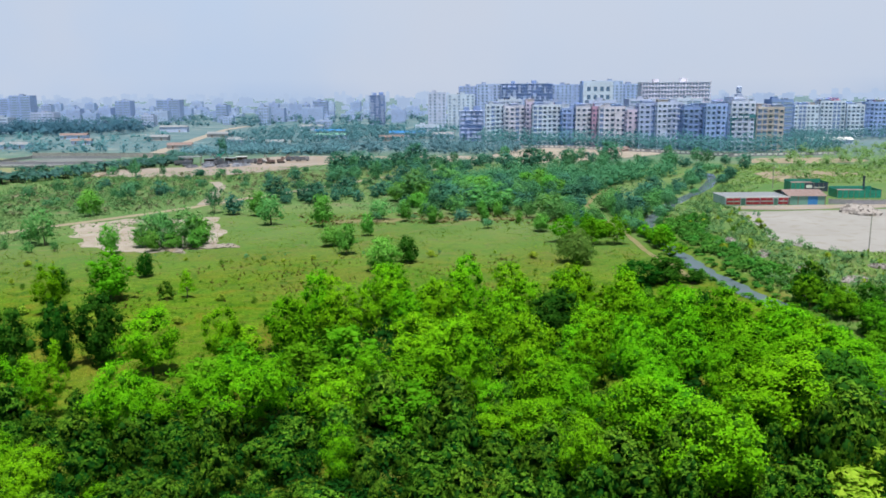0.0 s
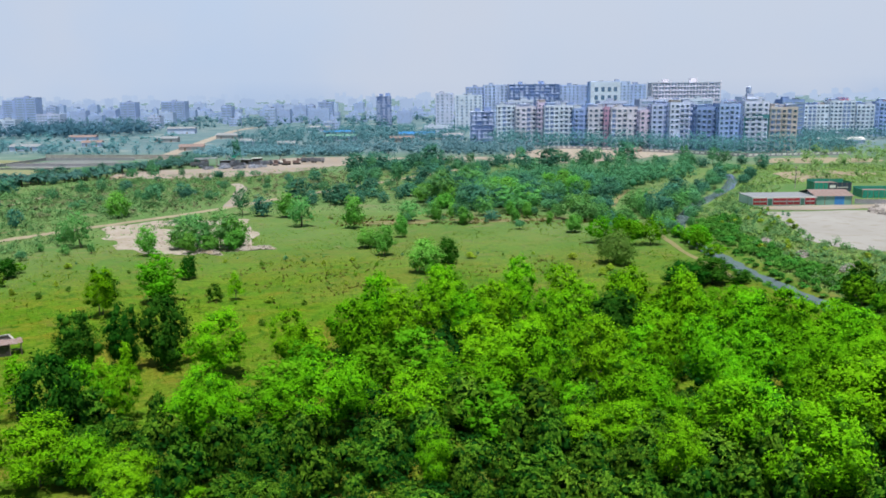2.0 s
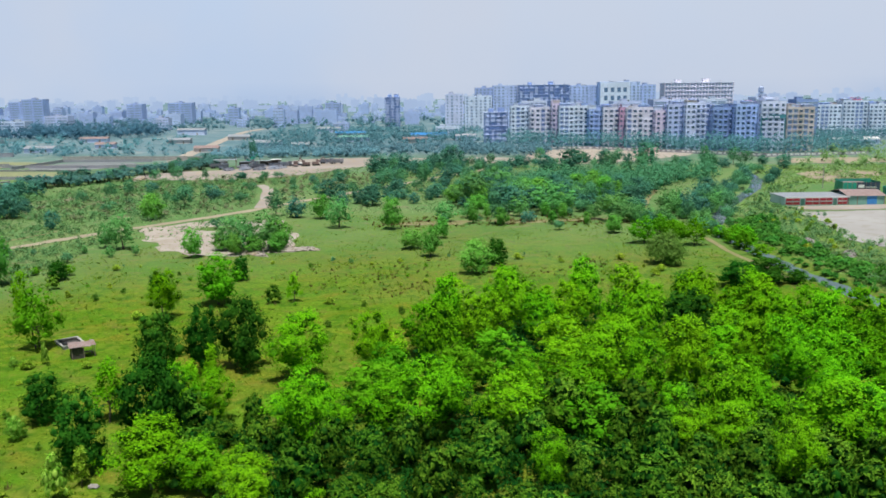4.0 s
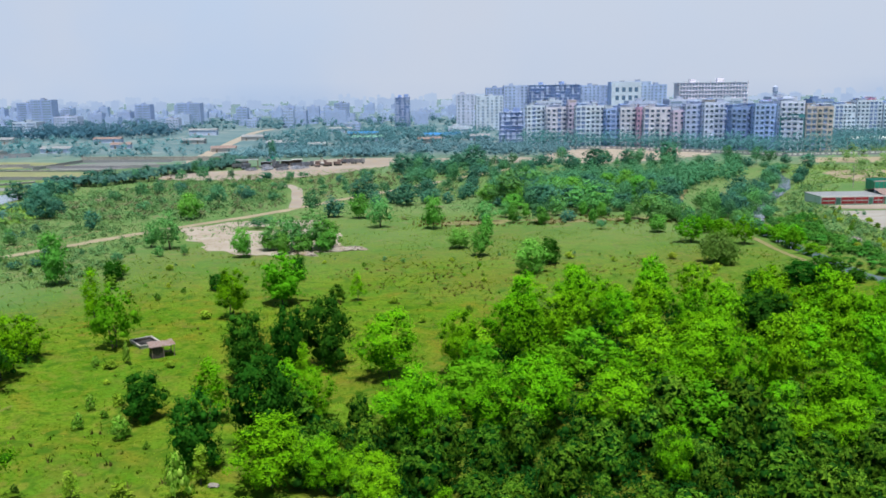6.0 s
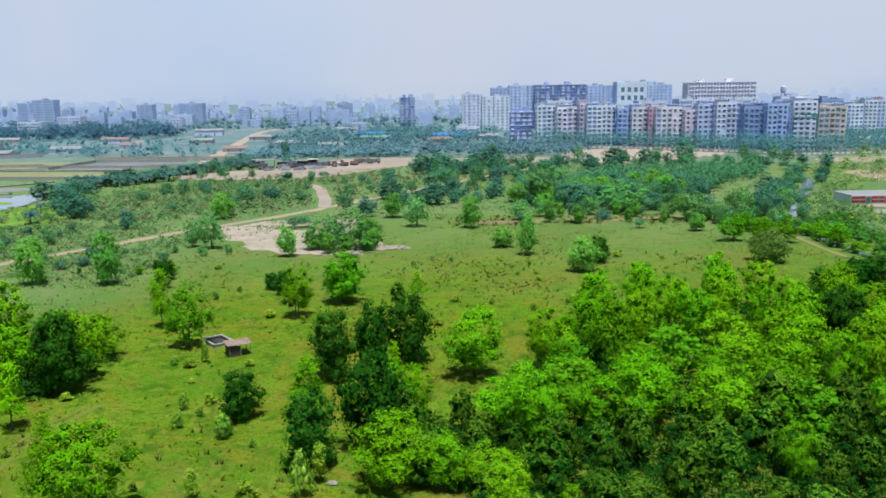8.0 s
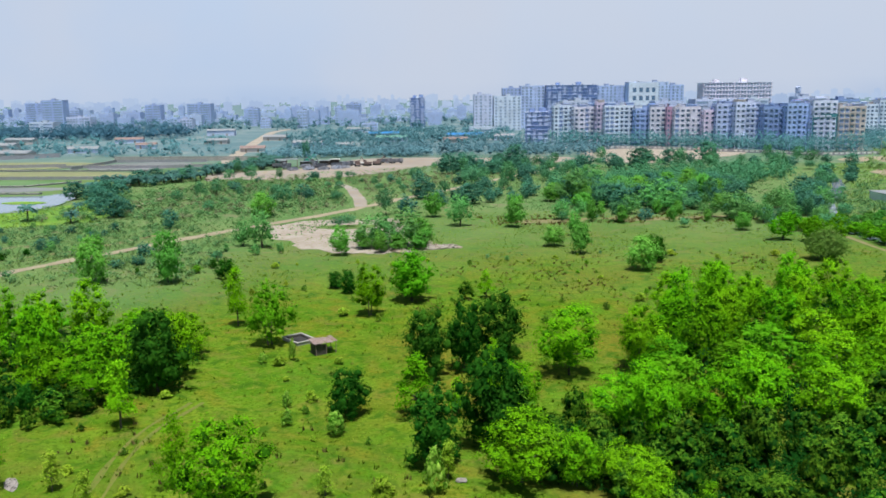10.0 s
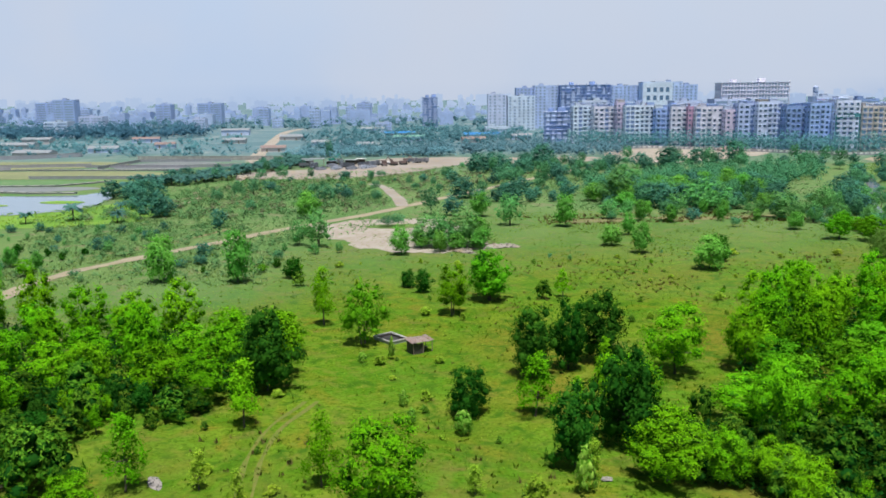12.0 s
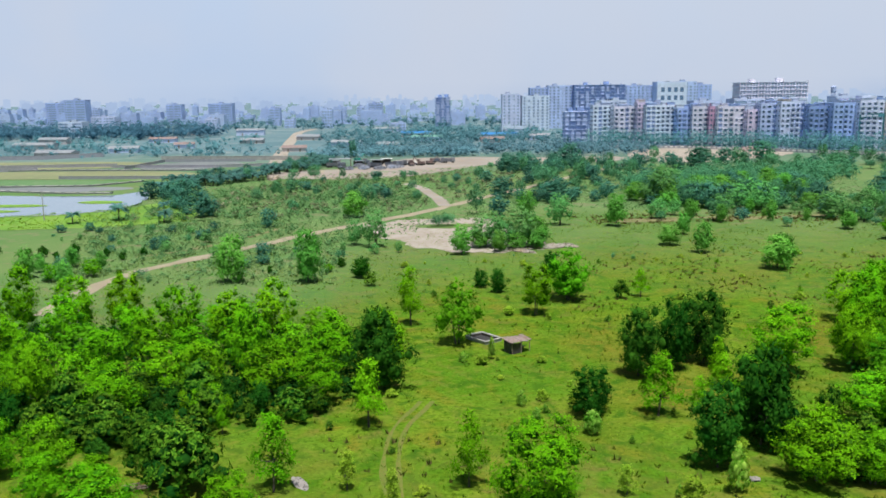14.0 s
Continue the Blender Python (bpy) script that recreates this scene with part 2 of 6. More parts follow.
M["bark"] = surface("bark", (0.055, 0.050, 0.036), (0.10, 0.088, 0.064), 3, 0.9, 0.6, world_space=False)
M["dirt"] = surface("pale_earth_track", (0.29, 0.24, 0.17), (0.36, 0.31, 0.22), 0.15, 0.95, 0.4, spot=(0.33, 0.27, 0.17))
M["sand"] = surface("pale_pinkish_sand", (0.345, 0.295, 0.245), (0.41, 0.365, 0.315), 0.12, 0.95, 0.3, spot=(0.27, 0.24, 0.15))
M["redearth"] = surface("reddish_bare_earth", (0.29, 0.25, 0.215), (0.35, 0.315, 0.28), 0.05, 0.95, 0.3, spot=(0.36, 0.28, 0.18))
M["yard"] = surface("pale_grey_fill_sand", (0.315, 0.305, 0.285), (0.355, 0.345, 0.33), 0.05, 0.95, 0.2, spot=(0.29, 0.275, 0.24))
M["bank"] = surface("wet_green_bank", (0.10, 0.26, 0.02), (0.18, 0.34, 0.03), 0.06, 0.9, 0.5, spot=(0.20, 0.30, 0.06))
M["trail"] = surface("trodden_earth", (0.19, 0.18, 0.07), (0.25, 0.21, 0.11), 0.4, 0.95, 0.3, spot=(0.15, 0.19, 0.04))
M["worn"] = surface("worn_grass", (0.125, 0.165, 0.018), (0.165, 0.170, 0.030), 0.5, 0.95, 0.3, spot=(0.10, 0.17, 0.012))
M["stubble"] = surface("yellow_stubble", (0.20, 0.225, 0.115), (0.245, 0.255, 0.13), 0.03, 0.95, 0.3, spot=(0.26, 0.30, 0.13))
M["paddy"] = surface("far_green_field", (0.085, 0.20, 0.07), (0.12, 0.235, 0.09), 0.05, 0.95, 0.3, spot=(0.16, 0.24, 0.11))
M["mud"] = surface("grey_mud", (0.17, 0.19, 0.19), (0.22, 0.24, 0.245), 0.04, 0.8, 0.3)
M["brick"] = surface("old_brick", (0.31, 0.32, 0.36), (0.37, 0.37, 0.41), 0.6, 0.9, 0.4, spot=(0.26, 0.26, 0.29))
M["concrete"] = surface("weathered_concrete", (0.34, 0.33, 0.31), (0.46, 0.45, 0.42), 0.5, 0.85, 0.3, spot=(0.26, 0.25, 0.24))
M["rubble"] = surface("broken_concrete", (0.27, 0.245, 0.23), (0.36, 0.33, 0.31), 1.5, 0.9, 0.4, vary=0.2)
M["rust"] = surface("rusty_sheet_roof", (0.24, 0.175, 0.165), (0.31, 0.25, 0.24), 0.8, 0.7, 0.3, spot=(0.24, 0.12, 0.08))
M["tin"] = surface("grey_tin_roof", (0.34, 0.37, 0.41), (0.44, 0.47, 0.50), 0.6, 0.45, 0.2, metal=0.3, spot=(0.33, 0.32, 0.31))
M["timber"] = surface("weathered_timber", (0.20, 0.15, 0.11), (0.33, 0.27, 0.21), 2, 0.9, 0.4, world_space=False)
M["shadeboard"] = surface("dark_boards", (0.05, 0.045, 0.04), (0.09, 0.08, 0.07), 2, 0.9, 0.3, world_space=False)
M["red"] = surface("red_painted_shutter", (0.62, 0.03, 0.05), (0.72, 0.06, 0.08), 0.8, 0.5, 0.1)
M["white"] = surface("white_paint", (0.72, 0.72, 0.72), (0.80, 0.80, 0.79), 0.5, 0.6, 0.1, spot=(0.62, 0.62, 0.60))
M["green"] = surface("green_sheet_fence", (0.015, 0.27, 0.20), (0.03, 0.34, 0.26), 0.4, 0.5, 0.15, spot=(0.02, 0.15, 0.10))
M["teal"] = surface("pale_green_wall", (0.14, 0.33, 0.27), (0.20, 0.40, 0.33), 0.5, 0.7, 0.2)
M["navy"] = surface("dark_banner", (0.03, 0.05, 0.09), (0.05, 0.08, 0.12), 0.4, 0.6, 0.1)
M["tealband"] = surface("teal_painted_band", (0.06, 0.24, 0.30), (0.08, 0.28, 0.34), 0.4, 0.6, 0.1)
M["bluedoor"] = surface("blue_door_paint", (0.03, 0.20, 0.50), (0.05, 0.26, 0.58), 1, 0.5, 0.1)
M["machine"] = surface("dusty_machine_paint", (0.10, 0.13, 0.18), (0.22, 0.22, 0.24), 0.5, 0.6, 0.2, vary=0.4)
M["machine2"] = surface("orange_machine_paint", (0.22, 0.15, 0.13), (0.17, 0.13, 0.13), 0.5, 0.6, 0.2)
M["flatroof"] = surface("weathered_roof_slab", (0.20, 0.235, 0.28), (0.28, 0.315, 0.36), 0.1, 0.9, 0.2, spot=(0.16, 0.19, 0.23))
# Roofs of the far town, paled with haze.
M["hazeroof"] = surface("hazed_roof_slab", (0.25, 0.32, 0.40), (0.31, 0.38, 0.46), 0.02, 0.9, 0.0)
M["tyre"] = surface("tyre_rubber", (0.03, 0.03, 0.03), (0.05, 0.05, 0.05), 3, 0.9, 0.1)


def pane_material(name, tint, rough):
    m, n, l = nodes_of(name)
    p = n["Principled BSDF"]
    p.inputs["Base Color"].default_value = (*tint, 1)
    p.inputs["Roughness"].default_value = rough
    p.inputs["Specular IOR Level"].default_value = 0.6
    return m


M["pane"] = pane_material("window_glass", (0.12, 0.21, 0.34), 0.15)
# Glass of far windows, lightened by painted haze.
M["hazepane"] = pane_material("hazed_window_glass", (0.30, 0.40, 0.53), 0.3)
# Wall tones; the last row is paler and bluer, as painted haze.
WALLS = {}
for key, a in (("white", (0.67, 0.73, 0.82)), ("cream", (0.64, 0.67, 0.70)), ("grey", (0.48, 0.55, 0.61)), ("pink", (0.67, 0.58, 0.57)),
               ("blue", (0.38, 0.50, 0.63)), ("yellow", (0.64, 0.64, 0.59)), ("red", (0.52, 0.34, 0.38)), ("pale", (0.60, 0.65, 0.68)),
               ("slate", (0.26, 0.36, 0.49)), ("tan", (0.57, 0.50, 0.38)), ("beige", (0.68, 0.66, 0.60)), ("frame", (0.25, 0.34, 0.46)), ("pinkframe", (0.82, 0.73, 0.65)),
               ("hazed_white", (0.52, 0.61, 0.70)), ("hazed_slate", (0.44, 0.53, 0.62)), ("hazed_blue", (0.45, 0.55, 0.64)), ("hazed_cream", (0.60, 0.63, 0.64))):
    # Blue is raised in all of them, as thin painted haze.
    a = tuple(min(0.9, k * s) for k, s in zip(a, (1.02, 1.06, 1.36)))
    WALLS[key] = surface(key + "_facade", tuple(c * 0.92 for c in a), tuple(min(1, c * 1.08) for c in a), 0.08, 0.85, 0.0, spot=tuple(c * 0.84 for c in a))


# ---- building blocks ----
def ob_of(name, bm, material, parent=None, label=""):
    me = bpy.data.meshes.new(name)
    bm.to_mesh(me)
    bm.free()
    for m in (material if isinstance(material, (list, tuple)) else (material,)):
        me.materials.append(m)
    ob = new(name, me)
    if parent is not None:
        ob.parent = parent
    if label:
        ob["label"] = label
    return ob


def part(name, bm, material, parent, label=""):
    return ob_of(name, bm, material, parent, label)


def share(name, mesh_ob, parent, m):
    ob = new(name, mesh_ob.data)
    ob.parent = parent
    ob.matrix_basis = m
    return ob


def empty(name, x, y, z=0.0, rz=0.0):
    e = new(name)
    e.matrix_basis = pose(x, y, z, 0, 0, rz)
    return e


def box(bm, x0, x1, y0, y1, z0, z1):
    v = bmesh.ops.create_cube(bm, size=1)["verts"]
    bmesh.ops.transform(bm, matrix=Matrix.LocRotScale(((x0 + x1) / 2, (y0 + y1) / 2, (z0 + z1) / 2), None, (x1 - x0, y1 - y0, z1 - z0)), verts=v)
    return v


def tube(bm, p, q, r0, r1, seg=6):
    d = Vector(q) - Vector(p)
    v = bmesh.ops.create_cone(bm, cap_ends=True, segments=seg, radius1=r0, radius2=r1, depth=d.length)["verts"]
    bmesh.ops.transform(bm, matrix=Matrix.Translation((Vector(p) + Vector(q)) / 2) @ d.to_track_quat("Z", "Y").to_matrix().to_4x4(), verts=v)
    return v


def boxes(*dims):
    bm = bmesh.new()
    for d in dims:
        box(bm, *d)
    return bm


def soup(name, verts, faces, material, smooth=False):
    me = bpy.data.meshes.new(name)
    me.from_pydata(verts.tolist() if hasattr(verts, "tolist") else verts, [], faces.tolist() if hasattr(faces, "tolist") else faces)
    me.materials.append(material)
    if smooth:
        me.polygons.foreach_set("use_smooth", [True] * len(me.polygons))
    return new(name, me)


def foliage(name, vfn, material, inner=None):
    """A mesh of leaves that takes the light as the soft clumps they stand in; inner: darker leaves that paint the shade
    within.
    """
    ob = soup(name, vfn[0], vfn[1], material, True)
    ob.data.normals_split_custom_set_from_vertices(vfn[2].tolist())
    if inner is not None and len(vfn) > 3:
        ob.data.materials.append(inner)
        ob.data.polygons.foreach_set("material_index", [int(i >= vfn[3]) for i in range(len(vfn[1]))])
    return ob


def dist_line(px, py, line):
    """Distance of points to a polyline."""
    best = np.full(np.shape(px), 1e9)
    for (ax, ay), (bx, by) in zip(line, line[1:]):
        dx, dy = bx - ax, by - ay
        k = np.clip(((px - ax) * dx + (py - ay) * dy) / (dx * dx + dy * dy), 0, 1)
        best = np.minimum(best, np.hypot(px - ax - k * dx, py - ay - k * dy))
    return best


def inside(x, y, poly):
    c = False
    for (ax, ay), (bx, by) in zip(poly, poly[1:] + poly[:1]):
        if (ay > y) != (by > y) and x < (bx - ax) * (y - ay) / (by - ay) + ax:
            c = not c
    return c


def smooth_outline(poly, rounds=3):
    for _ in range(rounds):
        poly = [p for (ax, ay), (bx, by) in zip(poly, poly[1:] + poly[:1]) for p in ((ax * .75 + bx * .25, ay * .75 + by * .25), (ax * .25 + bx * .75, ay * .25 + by * .75))]
    return poly


def smooth_line(line, rounds=3):
    for _ in range(rounds):
        line = [line[0]] + [p for (ax, ay), (bx, by) in zip(line, line[1:]) for p in ((ax * .75 + bx * .25, ay * .75 + by * .25), (ax * .25 + bx * .75, ay * .25 + by * .75))] + [line[-1]]
    return line


def patch(name, poly, z, material, rough=1.0, label="", category=""):
    """A thin irregular sheet of another soil lying on the ground."""
    pts = smooth_outline(poly)
    cx, cy = sum(p[0] for p in pts) / len(pts), sum(p[1] for p in pts) / len(pts)
    bm = bmesh.new()
    vs = []
    for x, y in pts:
        k = noise.noise((x * 0.12, y * 0.12, 3.1)) + 0.5 * noise.noise((x * 0.4, y * 0.4, 7.7))
        d = math.hypot(x - cx, y - cy) or 1
        vs.append(bm.verts.new((x + rough * 2 * k * (x - cx) / d, y + rough * 2 * k * (y - cy) / d, z)))
    top = bm.faces.new(vs)
    if top.normal.z < 0:
        top.normal_flip()
    bmesh.ops.triangulate(bm, faces=[top])
    return tagged(ob_of(name, bm, material), label, category, kind="structure")


def ribbon(name, line, width, z, material, label="", category="road", ragged=0.5):
    pts = smooth_line(line)
    bm = bmesh.new()
    prev = None
    for i, (x, y) in enumerate(pts):
        ax, ay = pts[max(0, i - 1)]
        bx, by = pts[min(len(pts) - 1, i + 1)]
        d = math.hypot(bx - ax, by - ay) or 1
        nx, ny = -(by - ay) / d, (bx - ax) / d
        w0 = width * 0.5 + ragged * noise.noise((x * 0.15, y * 0.15, 1.0))
        w1 = width * 0.5 + ragged * noise.noise((x * 0.15, y * 0.15, 9.0))
        row = [bm.verts.new((x + nx * w0, y + ny * w0, z)), bm.verts.new((x, y, z + 0.02)), bm.verts.new((x - nx * w1, y - ny * w1, z))]
        if prev:
            bm.faces.new((prev[1], prev[0], row[0], row[1]))
            bm.faces.new((prev[2], prev[1], row[1], row[2]))
        prev = row
    bmesh.ops.recalc_face_normals(bm, faces=bm.faces)
    if bm.faces and sum(f.normal.z for f in bm.faces) < 0:
        bmesh.ops.reverse_faces(bm, faces=bm.faces)
    return tagged(ob_of(name, bm, material), label, category, kind="structure")


# ---- ground, water and tracks ----
CANAL = [(57, 60), (58, 107), (60, 122), (62, 141), (60.5, 155), (58.4, 167), (57, 181), (56.8, 202), (56, 216), (58, 244), (76, 287), (104, 337), (117, 369), (124, 400)]
POND = [(-300, 348), (-261, 346), (-234, 340), (-214, 341), (-206, 358), (-196, 330), (-194, 306), (-199, 293), (-212, 284), (-232, 282), (-265, 286), (-300, 292)]


def spread(lo, hi, fine0, fine1, step, far):
    a = list(np.arange(fine0, fine1 + step / 2, step))
    d, s = step, a[-1]
    while s < hi:
        d *= 1.18
        s += min(d, far)
        a.append(min(s, hi))
    d, s = step, a[0]
    while s > lo:
        d *= 1.18
        s -= min(d, far)
        a.insert(0, max(s, lo))
    return np.array(a)


def height(x, y):
    z = 0.06 * np.sin(x * 0.11 + 0.7 * np.sin(y * 0.07)) * np.sin(y * 0.09 + 1.3)
    z = z - 0.075
    d = dist_line(x, y, CANAL)
    z = z - 1.7 * np.clip((3.4 - d) / 2.0, 0, 1)
    for i in np.ndindex(x.shape):
        if -305 < x[i] < -190 and 280 < y[i] < 360 and inside(x[i], y[i], POND):
            z[i] -= 0.9
    return z


def build_ground():
    xs, ys = spread(-4300, 4300, -320, 170, 2.5, 300), spread(-900, 4300, 50, 420, 2.5, 300)
    gx, gy = np.meshgrid(xs, ys)
    gz = height(gx, gy)
    gx = gx + np.where(np.abs(gx) < 300, 0.4 * np.sin(gy * 1.7), 0)
    v = np.stack([gx, gy, gz], -1).reshape(-1, 3)
    w, h = len(xs), len(ys)
    i = (np.arange(h - 1)[:, None] * w + np.arange(w - 1)[None, :]).reshape(-1)
    f = np.stack([i, i + 1, i + w + 1, i + w], -1)
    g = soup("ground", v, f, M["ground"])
    for p in g.data.polygons:
        p.use_smooth = True
    tagged(g, "grassy meadow and scrub ground with bare patches", "ground", kind="structure")


build_ground()
ribbon("water", CANAL, 8.0, -0.95, M["water"], "narrow canal of grey reflecting water", "water", 0.0)
patch("water", POND, -0.38, M["pond"], 0.3, "flat grey-blue pond with marshy edges", "water")

# plain sky and distance, far behind everything
bm = bmesh.new()
ring = [[bm.verts.new((4250 * math.sin(a), 4250 * math.cos(a), z)) for a in np.linspace(0, 2 * math.pi, 97)[:-1]] for z in (-60, 60, 620)]
for lo, hi in zip(ring, ring[1:]):
    for i in range(96):
        bm.faces.new((lo[i], hi[i], hi[(i + 1) % 96], lo[(i + 1) % 96]))
tagged(ob_of("backdrop", bm, M["sky"]), "pale hazy blue-grey sky above the horizon", "sky", kind="structure")

ribbon("road", [(-158, 150), (-157, 182), (-146, 200), (-133.6, 217), (-122, 236), (-109, 253), (-96, 269), (-83, 288), (-70, 312), (-52, 339), (-28, 380), (2.5, 428), (26, 467), (55, 491)], 3.9, -0.02, M["dirt"], "winding pale earth track through the meadow", "road", 1.1)
ribbon("road", [(-83, 291), (-85, 312), (-88, 326), (-92, 352), (-99, 366)], 4.5, 0.0, M["redearth"], "short reddish earth spur track", "road")
ribbon("road", [(-172, 470), (-179, 512), (-193, 626), (-212, 792), (-222, 888), (-215, 960)], 9, 0.08, M["sand"], "broad pale earth road towards the town", "road")
ribbon("path", [(68, 345), (64.5, 334), (55, 308), (48, 285), (46, 268), (49, 240), (49, 221), (48.5, 197), (50.8, 181), (50, 166)], 1.5, 0.0, M["trail"], "narrow trodden earth path beside the canal", "path", 0.5)
ribbon("path", [(-168, 345), (-163, 330), (-160, 316), (-164, 300)], 3.0, 0.06, M["dirt"], "short earth path up the bank", "path", 0.6)
ribbon("path", [(-158, 206), (-148, 214), (-138, 232), (-132, 246)], 2.0, 0.0, M["trail"], "faint earth track beside the shrubs", "path", 0.8)
for dx in (-.8, .8):
    ribbon("path", [(-92 + dx, 78), (-93 + dx, 92), (-89 + dx, 104)], 0.45, -0.03, M["worn"], "faint worn wheel mark in grass", "path", 0.5)
patch("sand_patch", [(-110, 249), (-98, 260), (-72, 264), (-66, 246), (-57, 214), (-60, 208), (-70, 204), (-84, 205), (-95, 213), (-99, 228), (-107, 240)], -0.01, M["sand"], 2.2, "bare pale sand clearing in the grass", "sand")
patch("bare_earth", [(-40, 252), (-18, 258), (12, 256), (34, 260), (30, 255), (4, 250), (-24, 248)], -0.03, M["trail"], 1.5, "thin strip of brown bare soil", "earth")
patch("grass_island", [(-95, 247), (-84, 251), (-72, 249), (-76, 244), (-88, 241)], 0.02, M["ground"], 1.2, "grassy island in the sand clearing", "grass")
patch("bare_earth", [(-170, 432), (-163, 392), (-128, 390), (-103, 391), (-80, 420), (-55, 462), (-30, 455), (20, 466), (28, 506), (-30, 500), (-60, 512), (-108, 510), (-120, 440)], 0.07, M["redearth"], 1.5, "wide bare reddish earth building ground", "earth")
patch("bare_earth", [(23, 468), (58, 446), (86, 470), (128, 498), (136, 530), (112, 560), (66, 568), (46, 556), (28, 508)], 0.08, M["sand"], 1.5, "bare pale earth ground before the apartment blocks", "earth")
patch("sand_yard", [(91, 266), (98, 265), (128, 270), (165, 270), (172, 196), (108, 197), (93, 199), (83, 211), (88, 232)], 0.0, M["yard"], 1.0, "flat pale grey sand-filled yard", "yard")
patch("bare_earth", [(92, 276), (100, 268), (140, 272), (160, 276), (158, 282), (93, 279)], 0.06, M["redearth"], 0.6, "strip of reddish earth before the shops", "earth")
patch("bare_earth", [(136, 352), (150, 350), (165, 372), (190, 380), (180, 400), (142, 398)], 0.05, M["dirt"], 2.0, "bare pale earth among the scrub", "earth")
patch("bare_earth", [(150, 440), (220, 436), (230, 470), (170, 474)], 0.05, M["dirt"], 2.0, "bare pale earth beside the compound wall", "earth")
patch("green_bank", [(-300, 281), (-228, 279), (-210, 280), (-195, 292), (-188, 312), (-172, 312), (-161, 262), (-183, 254), (-216, 252), (-300, 250)], -0.02, M["bank"], 1.0, "bright green marshy bank beside the pond", "bank")
patch("field", [(-300, 374), (-238, 374), (-220, 392), (-262, 404), (-310, 406)], 0.03, M["paddy"], 0.6, "flat green field behind the pond", "field")
patch("field", [(-330, 412), (-262, 408), (-196, 401), (-206, 442), (-290, 452), (-345, 448)], 0.04, M["stubble"], 0.6, "flat pale yellow stubble field", "field")
patch("field", [(-420, 470), (-300, 462), (-240, 470), (-250, 510), (-340, 520), (-430, 516)], 0.05, M["stubble"], 0.6, "pale yellow field beyond brick walls", "field")
patch("field", [(-250, 455), (-200, 450), (-190, 500), (-240, 505)], 0.05, M["mud"], 0.6, "flat grey mud plot", "field")
patch("mud_flat", [(-300, 360), (-226, 350), (-209, 362), (-226, 372), (-300, 372)], 0.0, M["mud"], 0.5, "grey mud flat beside the pond", "mud")
for pts in ([(-268, 312), (-240, 306), (-222, 309), (-236, 316)], [(-222, 318), (-208, 312), (-200, 318), (-212, 324)], [(-262, 296), (-240, 291), (-225, 296), (-246, 301)]):
    patch("islet", pts, -0.30, M["bank"], 0.6, "low green islet of weeds in the pond", "islet")
# Two blue tones that glow in place of haze.
M["distance"] = haze_glow_material("pale_haze_glow", (0.43, 0.545, 0.745))
M["distance_near"] = haze_glow_material("blue_haze_glow", (0.37, 0.485, 0.70))


# ---- plants ----
def unit(a):
    return a / (np.linalg.norm(a, axis=1)[:, None] + 1e-9)


def leaves(rng, lobes, count, size, soft=0.2, inner=0.6, whole=0.6, spray=7, reach=2.4, up=0.55, rise=0.6):
    """Small leaves in sprays through overlapping lobes, thickest at their outside and upper side. lobes: rows x, y, z, rx, ry, rz.
    Gives vertices, faces and the soft normals of the foliage."""
    lobes = np.array(lobes)
    area = lobes[:, 3] * lobes[:, 4] + lobes[:, 3] * lobes[:, 5]
    k = max(1, count // spray)
    pick = rng.choice(len(lobes), k, p=area / area.sum())
    d = unit(rng.normal(size=(k, 3)))
    d[:, 2] = np.where((d[:, 2] < 0) & (rng.random(k) < rise), -d[:, 2], d[:, 2])
    p = lobes[pick, :3] + lobes[pick, 3:] * d * np.clip(rng.normal(0.92, soft, (k, 1)), 0.4, 1.45)
    keep = np.ones(k, bool)
    if len(lobes) < 80:
        for i, lo in enumerate(lobes):
            keep &= ~(((((p - lo[:3]) / lo[3:]) ** 2).sum(1) < inner ** 2) & (pick != i))
    p, d = p[keep], d[keep]
    mid, wide = lobes[:, :3].mean(0), lobes[:, :3].std(0) + lobes[:, 3:].mean(0)
    out = unit((p - mid) / wide)
    n = unit(d * (1 - 0.4 * whole) + out * whole + np.array([0, 0, up]) + rng.normal(size=d.shape) * 0.22)
    n, p = np.repeat(n, spray, 0), np.repeat(p, spray, 0)
    m = len(p)
    off = rng.normal(size=(m, 3))
    off -= n * (off * n).sum(1)[:, None] * 0.6
    p = p + off * size * reach * 0.6
    face = unit(n + rng.normal(size=(m, 3)) * 0.42)
    t = off + rng.normal(size=(m, 3)) * 0.6
    t = unit(t - face * (t * face).sum(1)[:, None])
    b = np.cross(face, t)
    s = size * rng.uniform(0.6, 1.5, (m, 1))
    v = np.stack([p + t * s, p - t * s * 0.55 + b * s * 0.48, p - t * s * 0.55 - b * s * 0.48], 1).reshape(-1, 3)
    i = np.arange(m) * 3
    return v, np.stack([i, i + 1, i + 2], -1), np.repeat(unit(n + face * 0.45), 3, 0)


